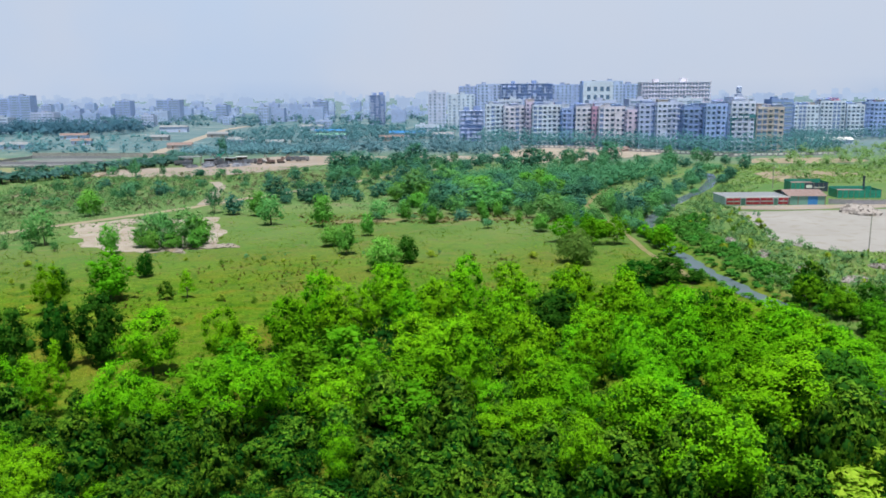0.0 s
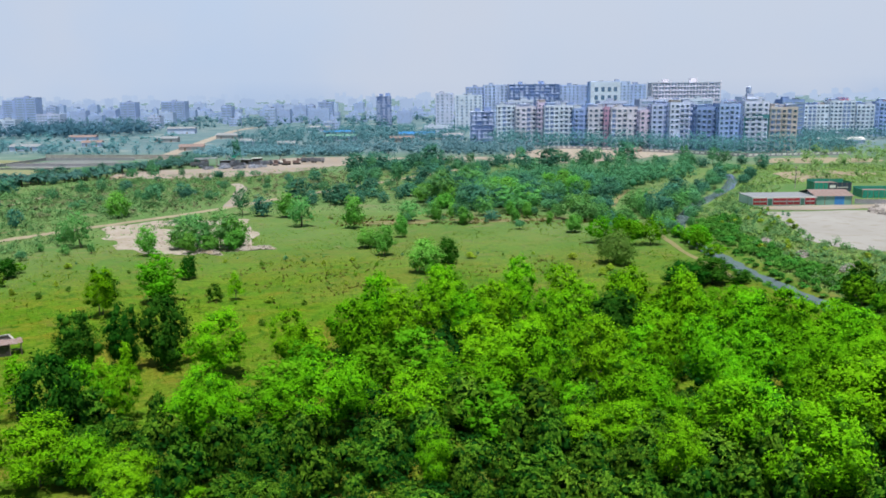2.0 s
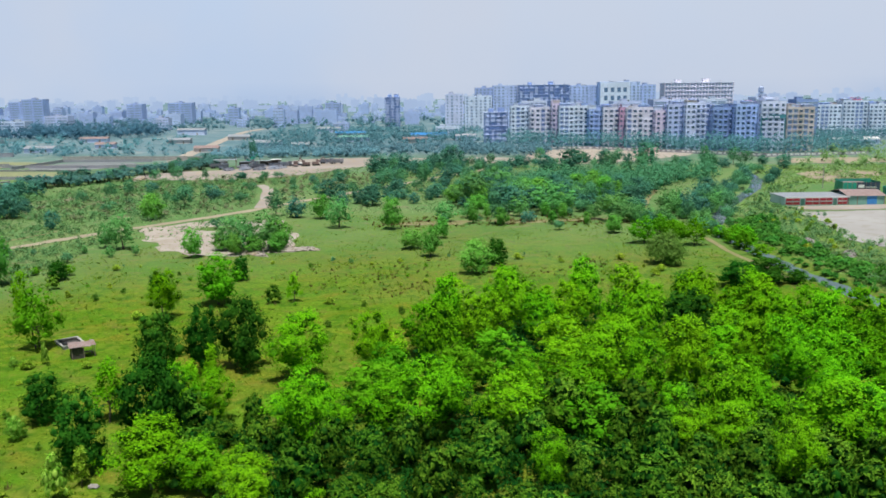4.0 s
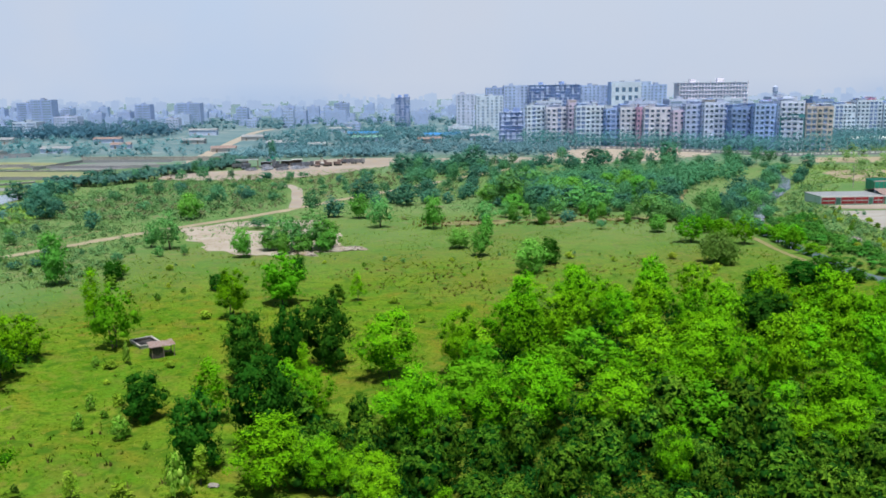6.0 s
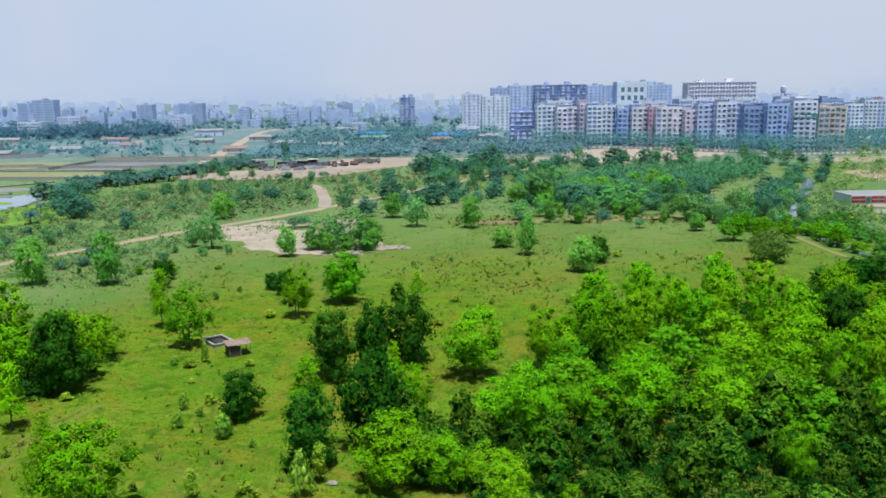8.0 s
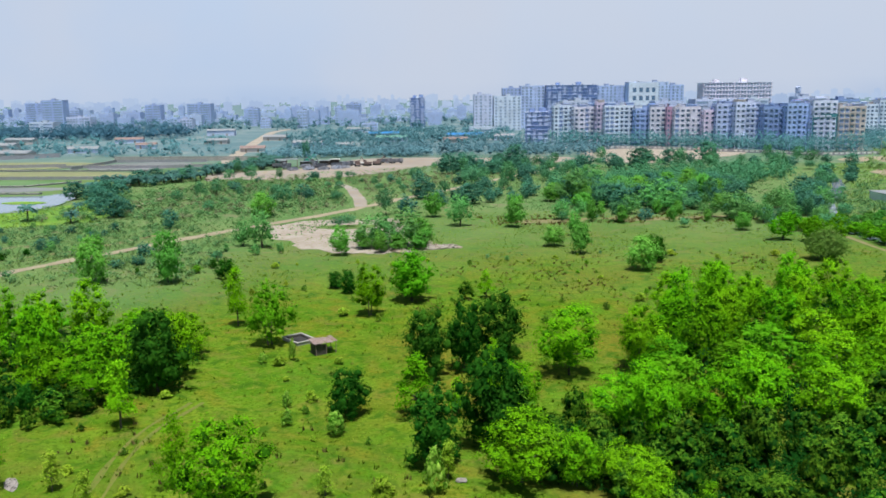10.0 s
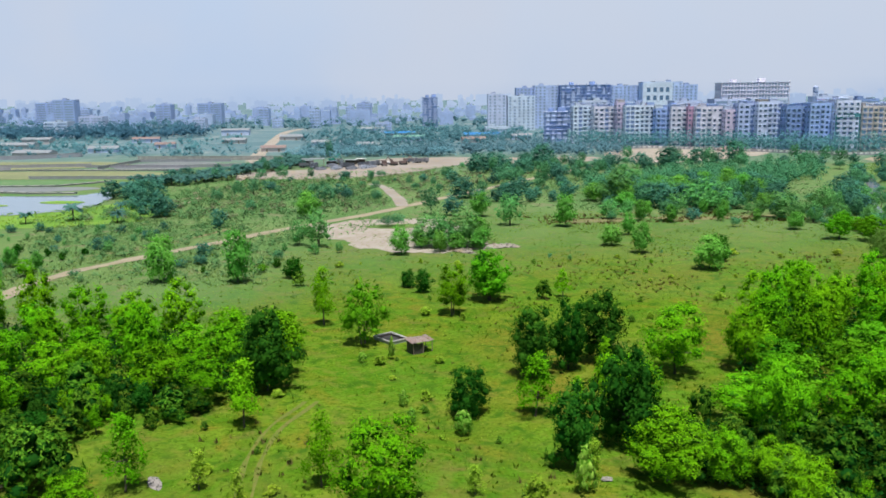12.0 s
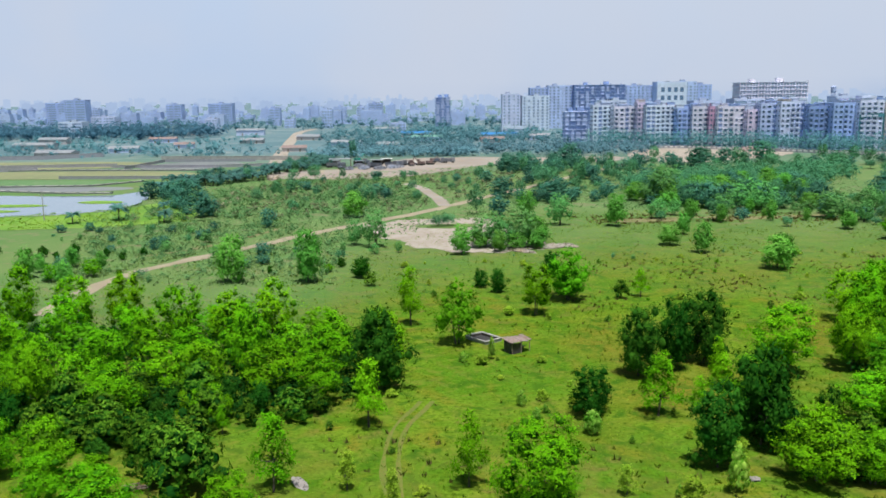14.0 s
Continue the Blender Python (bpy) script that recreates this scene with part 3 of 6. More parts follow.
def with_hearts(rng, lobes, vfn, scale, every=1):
    """Adds an uneven closed lump inside the lobes, in place of dense foliage, to block light and fill gaps."""
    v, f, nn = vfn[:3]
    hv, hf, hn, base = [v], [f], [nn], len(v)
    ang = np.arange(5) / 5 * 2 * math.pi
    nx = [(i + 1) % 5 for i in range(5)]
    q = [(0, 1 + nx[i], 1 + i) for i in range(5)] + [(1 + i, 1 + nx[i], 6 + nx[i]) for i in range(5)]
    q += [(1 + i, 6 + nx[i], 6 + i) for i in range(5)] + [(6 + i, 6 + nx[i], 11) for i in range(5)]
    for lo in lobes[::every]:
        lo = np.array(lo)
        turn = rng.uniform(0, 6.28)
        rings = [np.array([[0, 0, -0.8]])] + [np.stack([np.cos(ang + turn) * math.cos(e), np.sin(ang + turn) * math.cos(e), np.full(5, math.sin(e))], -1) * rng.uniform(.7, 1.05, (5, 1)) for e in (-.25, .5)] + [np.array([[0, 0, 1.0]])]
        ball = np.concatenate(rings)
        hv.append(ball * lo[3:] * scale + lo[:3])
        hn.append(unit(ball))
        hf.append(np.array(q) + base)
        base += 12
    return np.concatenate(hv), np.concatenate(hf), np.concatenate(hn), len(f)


def limbs(rng, h, crown_lobes, r, seg=6, stems=1, count=6):
    bm = bmesh.new()
    for s in range(stems):
        bx, by = (0, 0) if stems == 1 else (rng.uniform(-.35, .35), rng.uniform(-.35, .35))
        fork = Vector((bx * 2 + rng.uniform(-.2, .2), by * 2 + rng.uniform(-.2, .2), h * rng.uniform(.28, .4)))
        tube(bm, (bx, by, -0.25), fork, r, r * 0.7, seg)
        own = [l for k, l in enumerate(crown_lobes) if k % stems == s]
        for l in own[: count // stems + 1]:
            mid = fork.lerp(Vector(l[:3]), 0.5) + Vector((0, 0, 0.12 * h * rng.uniform(-.4, .6)))
            tube(bm, fork, mid, r * 0.5, r * 0.3, 4)
            tube(bm, mid, l[:3], r * 0.3, r * 0.1, 3)
    return bm


def crown_lobes(rng, kind, h, w):
    """Foliage clumps of a crown, as rows x, y, z, rx, ry, rz."""
    low, n, r0, r1, flat, core, power = {
        "billow": (0.13, 32, 0.105, 0.17, 0.8, 0.5, 0.75),
        "oval": (0.04, 40, 0.125, 0.18, 1.0, 0.3, 0.5),
        "column": (0.10, 26, 0.12, 0.19, 0.95, 0.35, 0.7),
        "bush": (0.05, 12, 0.17, 0.25, 0.9, 0.35, 0.6),
        "dome": (0.04, 14, 0.17, 0.24, 0.85, 0.6, 0.6),
        "spread": (0.30, 30, 0.10, 0.16, 0.62, 0.4, 0.6),
        "young": (0.18, 24, 0.07, 0.125, 0.7, 0.25, 1.0)}[kind]
    ph, arms = rng.uniform(0, 6.28, 3), rng.integers(3, 6)
    lobes = []
    for k in range(n):
        u = (k + rng.uniform(0, 1)) / n
        if kind == "young":
            ring = 0.98 - 0.72 * u
        elif kind in ("bush", "dome"):
            ring = math.cos(u * 1.35) ** 0.7
        else:
            ring = math.sin(math.pi * (0.19 + 0.67 * u)) ** power
        a = k * 2.4 + rng.uniform(-.5, .5)
        uneven = 1 + 0.22 * math.sin(arms * a + ph[0] + 3 * u) + 0.14 * math.sin(2 * a + ph[1] - 5 * u)
        r = w * rng.uniform(r0, r1) * (1.1 - 0.25 * u)
        reach = max(0.0, w * 0.5 * ring * uneven - r * 0.8) * rng.uniform(core, 1.0) ** 0.6
        top = h * (1 - 0.10 * (1 + math.sin(2 * a + ph[2])) * reach / (w * 0.5))
        z = h * low + r * 0.5 + (top - h * low - 1.25 * r * flat) * u
        lobes.append((reach * math.cos(a), reach * math.sin(a), z, r, r, r * flat * rng.uniform(.85, 1.2)))
    return lobes


def make_tree(name, kind, seed, height_, width, count, size, leafmat, label, category="tree"):
    """kind: billow (feathery clumped crown), oval (dense crown to the ground), young (open and thin), bush, column, spread."""
    rng = np.random.default_rng(seed)
    h, w = height_, width
    lobes = crown_lobes(rng, kind, h, w)
    if category == "shrub":
        if kind == "dome":
            vfn = leaves(rng, lobes, count, size, 0.1, 0.7, 1.3, spray=5, reach=1.2, up=0.12, rise=0.75)
        else:
            vfn = leaves(rng, lobes, count, size, 0.1, spray=6, reach=1.3)
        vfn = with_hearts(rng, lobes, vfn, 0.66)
        # Broad shrub cores are near-black, painting shade between the leaves.
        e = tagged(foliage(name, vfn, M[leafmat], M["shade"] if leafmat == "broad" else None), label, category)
        e["h"], e["w"], e["used"] = height_, width, 0
        return e
    e = new(name)
    stems = 3 if kind == "bush" else 1 + (seed % 3 if kind == "billow" else 0)
    part("trunk", limbs(rng, h, lobes, 0.014 * h + 0.02, 6 if size < 0.3 else 4, stems, 9 if size < 0.3 else 3), M["bark"], e)
    soft = {"young": 0.32, "billow": 0.26, "column": 0.26}.get(kind, 0.12)
    vfn = leaves(rng, lobes, count, size, soft, 0.55, 0.9, reach=3.0, up=0.32)
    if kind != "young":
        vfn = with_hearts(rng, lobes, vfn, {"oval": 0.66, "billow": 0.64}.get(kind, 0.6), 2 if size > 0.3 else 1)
    # Lime crowns hold the darker core colour in place of inner shade.
    c = foliage("crown", vfn, M[leafmat], M["innershade"] if leafmat == "lime" and kind == "billow" else None)
    c.parent = e
    tagged(e, label, category)
    e["h"], e["w"], e["used"] = height_, width, 0
    return e


LIB = {}


def species(key, n, *args, **kw):
    LIB[key] = [make_tree(args[0], args[1], 31 * len(LIB) + 7 * i + 3, *args[2:], **kw) for i in range(n)]


species("lime", 6, "lime_green_tree", "billow", 10, 8, 7200, 0.15, "lime", "bright lime-green feathery tree in the grove")
species("limefar", 6, "lime_green_tree", "billow", 10, 8, 3800, 0.207, "lime", "bright lime-green feathery tree in the grove")
species("young", 4, "young_tree", "young", 7, 5, 2900, 0.14, "lime", "young open lime-green tree in the meadow")
species("mid", 5, "green_tree", "billow", 10, 8.5, 2050, 0.265, "mid", "mid-green broad tree standing in grass")
species("dark", 5, "dark_tree", "oval", 8, 6, 4300, 0.18, "dark", "dense dark-green evergreen tree in grass")
species("broad", 5, "broad_leaved_shrub", "dome", 3.6, 4.0, 1750, 0.153, "broad", "bushy dark shrub with large pale-edged leaves", category="shrub")
species("bush", 3, "small_bush", "bush", 3.2, 3.6, 420, 0.27, "bushleaf", "small rounded green bush growing in the grass", category="shrub")
species("yellow", 2, "yellow_green_shrub", "bush", 2.8, 2.8, 560, 0.22, "yellow", "small yellow-green bush in the grass", category="shrub")
species("thin", 2, "thin_young_tree", "young", 6, 2.8, 1100, 0.16, "yellow", "thin yellow-green sapling with open crown")
species("bank", 3, "bank_shrub", "bush", 3.2, 4.0, 480, 0.29, "bankleaf", "lush green shrub on the canal bank", category="shrub")
species("darkbush", 3, "dark_bush", "bush", 2.6, 3.0, 420, 0.24, "dark", "dense dark rounded bush beside the track", category="shrub")
species("olive", 1, "olive_green_tree", "bush", 7, 10, 5200, 0.3, "olive", "wide rounded olive-green tree near the canal")
species("pale", 3, "pale_green_tree", "column", 8, 6, 1900, 0.3, "pale", "soft pale-green upright tree in the meadow")
# The next three species have leaves tinted towards haze.
species("midfar", 4, "green_tree", "billow", 10, 8.5, 1300, 0.37, "dustymid", "mid-green broad tree standing in grass")
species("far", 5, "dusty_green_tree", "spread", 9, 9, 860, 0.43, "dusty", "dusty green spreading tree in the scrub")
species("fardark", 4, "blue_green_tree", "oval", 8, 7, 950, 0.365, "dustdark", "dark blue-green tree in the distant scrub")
species("leafy", 5, "leafy_shrub", "dome", 3.6, 4.0, 900, 0.2, "leafy", "leafy pale-tipped green shrub growing in the meadow", category="shrub")
rnd = random.Random(5)


def plant(key, x, y, h, w=None, z=-0.05, group=""):
    # Farther off, plants switch to the haze-tinted species.
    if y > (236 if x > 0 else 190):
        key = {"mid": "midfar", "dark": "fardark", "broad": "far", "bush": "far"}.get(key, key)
    e = rnd.choice(LIB[key])
    s = h / e["h"]
    if w and key == "mid":
        w *= 1.1
    sw = (w / e["w"]) if w else s * rnd.uniform(0.9, 1.1) * (1.3 if key == "fardark" else 1)
    m = Matrix.LocRotScale((x, y, z), Euler((rnd.uniform(-.04, .04), rnd.uniform(-.04, .04), rnd.uniform(0, 6.28))), (sw, sw, s))
    if e["used"]:
        t = copy_thing(e, m)
    else:
        e.matrix_basis = m
        e["used"], t = 1, e
    if group:
        t["group"] = group
    return t


TRACKS = [[(-158, 150), (-157, 182), (-146, 200), (-122, 236), (-96, 269), (-83, 288), (-52, 339), (-28, 380), (26, 467)], [(-83, 291), (-88, 326), (-99, 366)], [(-100, 232), (-68, 232)], [(-90, 250), (-72, 214)],
          [(55, 308), (46, 268), (49, 221), (50, 166)], CANAL]


def scatter(poly, gap, n, seed, avoid=()):
    r = random.Random(seed)
    x0, x1, y0, y1 = min(p[0] for p in poly), max(p[0] for p in poly), min(p[1] for p in poly), max(p[1] for p in poly)
    got = []
    for _ in range(n * 60):
        x, y = r.uniform(x0, x1), r.uniform(y0, y1)
        if inside(x, y, poly) and min(float(dist_line(x, y, q)) - (11 if k in (2, 3) else 4.0) for k, q in enumerate(TRACKS)) > 0 and all((x - a) ** 2 + (y - b) ** 2 > gap * gap for a, b in got) and all((x - a) ** 2 + (y - b) ** 2 > c * c for a, b, c in avoid):
            got.append((x, y))
            if len(got) >= n:
                break
    return got


# trees round the hut and over the near meadow: x, y, height, width
for key, rows in (
    ("mid", [(-84.1, 128.7, 9.9, 6.8), (-62.7, 155.9, 9.6, 10), (-62.9, 155.7, 6, 6)]),
    ("young", [(-52.2, 101.8, 6.5, 4.6), (-56, 98.5, 5, 3.6), (-95.6, 95.9, 8.2, 5.8), (-103.8, 79.8, 6.9, 4.8), (-61.2, 97.8, 8.6, 7), (-50.9, 107.1, 7.5, 4), (-48.8, 157.1, 6, 4.3), (-91.6, 140, 8.6, 5), (-84.6, 80.2, 8.5, 5.2)]),
    ("lime", [(-51.2, 93.5, 9, 6), (-48, 97, 7, 5), (-69.9, 146, 9.1, 6.6), (-40.3, 112.3, 9.9, 9.6), (-30.6, 113, 10.6, 8.5), (-50.2, 80, 7.6, 7.5), (-45, 79, 6.4, 6.5), (-78.2, 74, 9.8, 9.2), (-40.6, 77.5, 5.4, 5.2), (-125.4, 77.2, 7.9, 8), (-127, 82, 10.5, 9.5), (-133, 84, 9, 8.5), (-120.5, 79, 6.5, 6.5), (-106.8, 74.2, 4.8, 5.4), (-119, 73.5, 6, 6)]),
    ("dark", [(-60.1, 112.2, 10.5, 6.9), (-49.4, 117.8, 10.8, 7.6), (-54.5, 115, 8, 5), (-69.2, 98.2, 6.4, 5.4), (-58.8, 83.6, 7, 5.4), (-52.6, 88.3, 8.7, 6), (-95.2, 108.4, 11.5, 8), (-63.2, 176, 5.5, 4.2), (-75.1, 162.7, 3.4, 2.7), (-78.2, 167.3, 2.5, 2.5)]),
    ("broad", [(-52.5, 156.5, 3.5, 3.2)]),
    ("leafy", [(-70.1, 92.7, 3, 2.6), (-77.1, 101.8, 2.6, 2.3), (-58.8, 77.9, 4.6, 2.6), (-79.5, 120.8, 2.6, 2.2), (-83.6, 119.7, 1.6, 1.7)]),
    ("broad", [(-114.8, 82.8, 6, 6.6), (-112.5, 79.8, 4.2, 5), (-117.5, 86, 4.5, 5.5), (-119.5, 89.5, 3.5, 4.5), (-123, 92, 4, 5)]),
    ("leafy", [(-76.1, 95.7, 2.1, 1.5), (-64.6, 77.3, 2.2, 2)]),
    ("yellow", [(-63.8, 75.8, 2.6, 2.9), (-81, 118.5, 1.5, 2.2), (-74.3, 103.5, 1.6, 1.8)]),
    ("thin", [(-57.6, 80.8, 4.2, 2.2), (-96.6, 79.8, 6, 3), (-92, 76.5, 5.2, 2.6), (-69.5, 78, 3, 2)]),
):
    for x, y, h, w in rows:
        plant(key, x, y, h, w)
# trees beyond the clearing
for key, rows in (
    ("mid", [(31, 214.6, 6.7, 7), (37.6, 211.1, 6.8, 7), (43.3, 210.9, 7.2, 7), (54.1, 220.4, 4.2, 5.4)]),
    ("dark", [(-102.9, 178.7, 6.4, 7), (-8.3, 189.5, 7.8, 6.2), (-135.6, 248.7, 5.8, 5), (-160.6, 271.9, 9, 9), (44.8, 167.4, 4.4, 8), (50.5, 167.2, 4, 7), (38, 164, 4, 7)]),
    ("pale", [(-129.6, 175.1, 10.1, 6.6), (-113.6, 174, 8.9, 5.4), (-80.6, 202.5, 7.1, 5.2), (-71.3, 205.4, 6, 4.6), (-62.1, 212.4, 6, 6.5), (-23.5, 199.9, 7.5, 5.2), (-28.2, 211.1, 5.6, 7), (-20.3, 225.9, 6.9, 4.5), (-11.3, 250.7, 7.1, 4.2), (-13.4, 180.6, 5.9, 7), (-35, 242.1, 10.1, 7), (-58.6, 264.6, 8.7, 7.5), (-112, 267.1, 6.7, 7), (26.7, 231.3, 5.5, 6)]),
    ("mid", [(-102.1, 214.3, 9.7, 7), (-107.5, 217, 7, 5), (-70.5, 210, 8.5, 9), (-65.5, 212, 9.6, 10), (-74, 214, 8.6, 9), (-50.7, 245.8, 9.2, 9), (14.6, 270.1, 10.3, 12.5), (-10.1, 289.9, 11.6, 12.5)],),
    ("olive", [(29.8, 187.8, 6.8, 10.2)]),
    ("pale", [(-76, 211, 5, 6), (-67, 207.5, 4.5, 6), (-61.5, 210, 4, 6)]),
    ("far", [(-86, 246, 3.2, 5), (-83, 247, 3.6, 5)]),
    ("far", [(-134, 286.3, 8, 7.6), (-109.9, 293.7, 7.8, 6.8), (-9.7, 255.6, 4.3, 6), (-3.6, 249.4, 6.2, 7.5), (12.4, 237.4, 4, 4.8), (-73.4, 270.2, 8.2, 6.3), (55.4, 239.3, 5.7, 6.4), (-116.3, 305.1, 7.6, 8.2), (-136.8, 298.4, 6, 8), (-42.7, 346.2, 10.4, 13), (-27.6, 345.2, 11, 9.2), (-96.3, 396.7, 7.9, 10.5), (-140.2, 386.8, 7.4, 10), (37.3, 387.3, 12.3, 13), (59.7, 399.2, 11.3, 13), (66, 396, 9, 9)]),
    ("fardark", [(-66.4, 267.4, 6.7, 6.8), (54.8, 255.6, 10.3, 7.7), (-134.7, 522.1, 13.7, 6.2), (-107.3, 321.4, 5.4, 6.4), (-113, 393, 5, 6), (-112, 392, 4, 5)]),
):
    for x, y, h, w in rows:
        plant(key, x, y, h, w)

# the big grove: lime trees, with a belt of broad-leaved shrubs before it
GROVE = [(-38, 94), (-34, 104), (-27, 120), (-21, 137), (-12, 148), (4, 149), (20, 144), (31, 131), (44, 126), (52, 114), (53, 100), (51, 95), (27, 87), (20, 84), (11, 79), (1, 86), (-9, 94), (-22, 89), (-30, 90)]
fore = [(-10.5, 77.9, 7.6, 5.8), (13.2, 77, 9, 7.1), (25.6, 74.5, 11, 9.6), (37.1, 87.3, 10.9, 10), (-35.5, 88.4, 11, 8.8), (-33, 92.4, 8.5, 7.2), (-23.2, 91.5, 10.1, 8.2), (5.6, 86.3, 10.8, 9), (-39.1, 73.7, 5.9, 6.3), (-33.4, 75.3, 4.3, 4.9), (17.1, 74.6, 3.4, 3), (20, 84, 9.5, 7.5)]
for x, y, h, w in fore:
    plant("lime", x, y, h, w, group="trees of the big grove")
for x, y in scatter(GROVE, 6.9, 130, 11, [(a, b, 3.5) for a, b, _, _ in fore] + [(-13, 100, 6.5)]):
    k = rnd.random()
    plant(("lime" if y < 106 else "limefar") if k < 0.84 else "mid" if k < 0.95 else "dark", x, y, (rnd.uniform(7.5, 10) if x > 30 and y > 104 else rnd.choice((1.0, 1.0, 0.82)) * rnd.uniform(8.8, 11.2) if y > 112 or rnd.random() < .6 else rnd.uniform(6, 9)) * (0.8 if k >= 0.95 else 1), rnd.uniform(6.8, 9.0), group="trees of the big grove")
for x, y, h in [(22, 138, 10.5), (29, 133, 10), (36, 128, 9.5), (42, 124, 9), (47, 120, 9), (50, 112, 8), (53, 105, 8), (40, 112, 10), (34, 118, 10), (45, 106, 9), (27, 124, 10.5), (38, 104, 9.5), (48, 98, 9)]:
    plant("lime" if y < 108 else "limefar", x, y, h, rnd.uniform(7.5, 9), group="trees of the big grove")
for x, y, h in [(53, 118, 6.5), (55.5, 111, 7.5), (57, 104, 7), (53.5, 125, 5), (64, 113, 6), (58.5, 226, 4.2), (60.5, 237, 4.6), (55, 214, 4), (64.5, 122, 5), (57.5, 137, 5), (56.5, 129, 6), (56.5, 121, 6.5), (53, 204, 5), (53, 213, 5.2), (53, 222, 5.4), (54, 232, 5.6), (55.5, 242, 5.6), (58, 251, 5.8), (62, 261, 6), (66, 270, 6), (70, 279, 6)]:
    plant("mid", x, y, h, h * 1.1, group="trees along the canal bank")
BELT = [(-52, 92), (-38, 95), (-30, 89), (-22, 88), (-9, 94), (1, 85), (11, 77), (20, 82), (27, 86), (52, 95), (54, 70), (-36, 70), (-46, 80)]
for x, y in scatter(BELT, 3.9, 150, 12, [(a, b, 2.2) for a, b, _, _ in fore]):
    k = rnd.random()
    plant("yellow" if x > 36 and y < 82 and k < .6 else "broad", x, y, rnd.uniform(2.8, 5.2), rnd.uniform(3.6, 4.8), group="shrubs before the big grove")
for x, y, h, w in [(43.3, 88.7, 5.9, 6.9), (43, 84.5, 6.6, 6), (-50, 92, 4, 4.5), (-46, 86, 4, 4.5), (1, 92, 5.5, 6), (-7, 93, 5.5, 6)]:
    plant("broad", x, y, h, w)
for x, y in scatter([(2, 84), (7, 94), (17, 96), (22, 86), (18, 78), (8, 78)], 2.3, 26, 13, [(a, b, 2) for a, b, _, _ in fore]):
    plant("broad", x, y, rnd.uniform(3, 5), rnd.uniform(3.4, 4.6), group="shrubs before the big grove")
for x, y, h, w in [(11, 90.5, 10, 7.5), (16, 92, 9.5, 7), (9, 84, 7, 5.5)]:
    plant("lime", x, y, h, w, group="trees of the big grove")
# the second grove
GROVE2 = [(-176, 142), (-157, 138), (-148, 140), (-130, 136), (-116, 135), (-103, 133), (-94, 126), (-92, 116), (-97, 106), (-110, 99), (-124, 97), (-136, 96), (-148, 100), (-172, 106)]
for x, y in scatter(GROVE2, 7.0, 80, 21, [(-95.2, 108.4, 5)]):
    k = rnd.random()
    plant(("lime" if y < 106 else "limefar") if k < 0.9 else "mid" if k < 0.97 else "dark", x, y, rnd.uniform(7.4, 12), rnd.uniform(6.6, 9.0), group="trees of the smaller grove")
for x, y in scatter([(-142, 103), (-130, 96), (-112, 94), (-100, 98), (-101, 103), (-130, 103)], 2.8, 26, 22):
    plant(rnd.choice(["broad", "broad", "dark", "young"]), x, y, rnd.uniform(2, 4.5), group="undergrowth of the smaller grove")
for x, y in scatter([(-150, 92), (-136, 88), (-122, 88), (-114, 93), (-124, 97), (-136, 96), (-150, 100)], 2.8, 22, 23):
    plant(rnd.choice(["broad", "broad", "dark"]), x, y, rnd.uniform(2.5, 4.6), rnd.uniform(3.6, 5), group="undergrowth of the smaller grove")
# the thicket beyond the meadow and the canal's banks
for x, y in scatter([(-18, 300), (-6, 278), (28, 272), (50, 274), (56, 300), (62, 325), (40, 328), (-10, 318)], 4.8, 120, 31):
    plant(rnd.choice(["far", "far", "fardark", "fardark", "midfar", "pale"]), x, y, rnd.uniform(5, 9), rnd.uniform(6.5, 9.5), group="trees of the thicket")
for x, y in scatter([(62, 250), (66, 262), (84, 294), (112, 344), (128, 372), (116, 372), (92, 336), (68, 292), (54, 262)], 4.5, 40, 32):
    plant(rnd.choice(["far", "fardark", "fardark"]), x, y, rnd.uniform(4, 7), group="trees along the canal")
for x, y in scatter([(64, 108), (74, 105), (70, 140), (67, 160), (65, 190), (62, 215), (62, 235), (70, 252), (78, 250), (70, 225), (70, 195), (74, 160), (84, 120), (80, 104)], 3.0, 110, 33):
    plant("bank", x, y, rnd.uniform(1.6, 3.2), rnd.uniform(3.2, 5.2), group="shrubs along the canal bank")
for x, y in scatter([(36, 158), (44, 156), (47, 146), (52, 130), (50, 116), (42, 122), (34, 136), (28, 148)], 4.4, 20, 34):
    plant(rnd.choice(["dark", "mid", "broad"]), x, y, rnd.uniform(2.5, 4.4), group="trees along the canal bank")
for x, y in scatter([(63, 96), (76, 96), (80, 120), (72, 150), (66, 156)], 3.6, 34, 35):
    plant(rnd.choice(["mid", "dark", "broad"]), x, y, rnd.uniform(4, 6), rnd.uniform(4.5, 6), group="trees along the canal bank")
for x, y in [(55.5, 118), (66, 112), (66, 120), (67.5, 130), (67, 139), (65, 148), (54, 206)]:
    plant("mid", x, y, rnd.uniform(5, 6.5), rnd.uniform(5.5, 7), group="trees along the canal bank")
for x, y in [(112, 372), (119, 384), (127, 396), (122, 405), (130, 384), (108, 356), (100, 346), (88, 318), (92, 310), (66, 280), (72, 272), (80, 300)]:
    plant("far", x, y, rnd.uniform(5, 7), rnd.uniform(8, 10), group="trees along the canal")
for x, y in scatter([(-64, 412), (-40, 400), (10, 418), (24, 448), (-24, 452), (-58, 440)], 6, 26, 36):
    plant(rnd.choice(["far", "fardark"]), x, y, rnd.uniform(5, 9), group="trees of the scrub land")
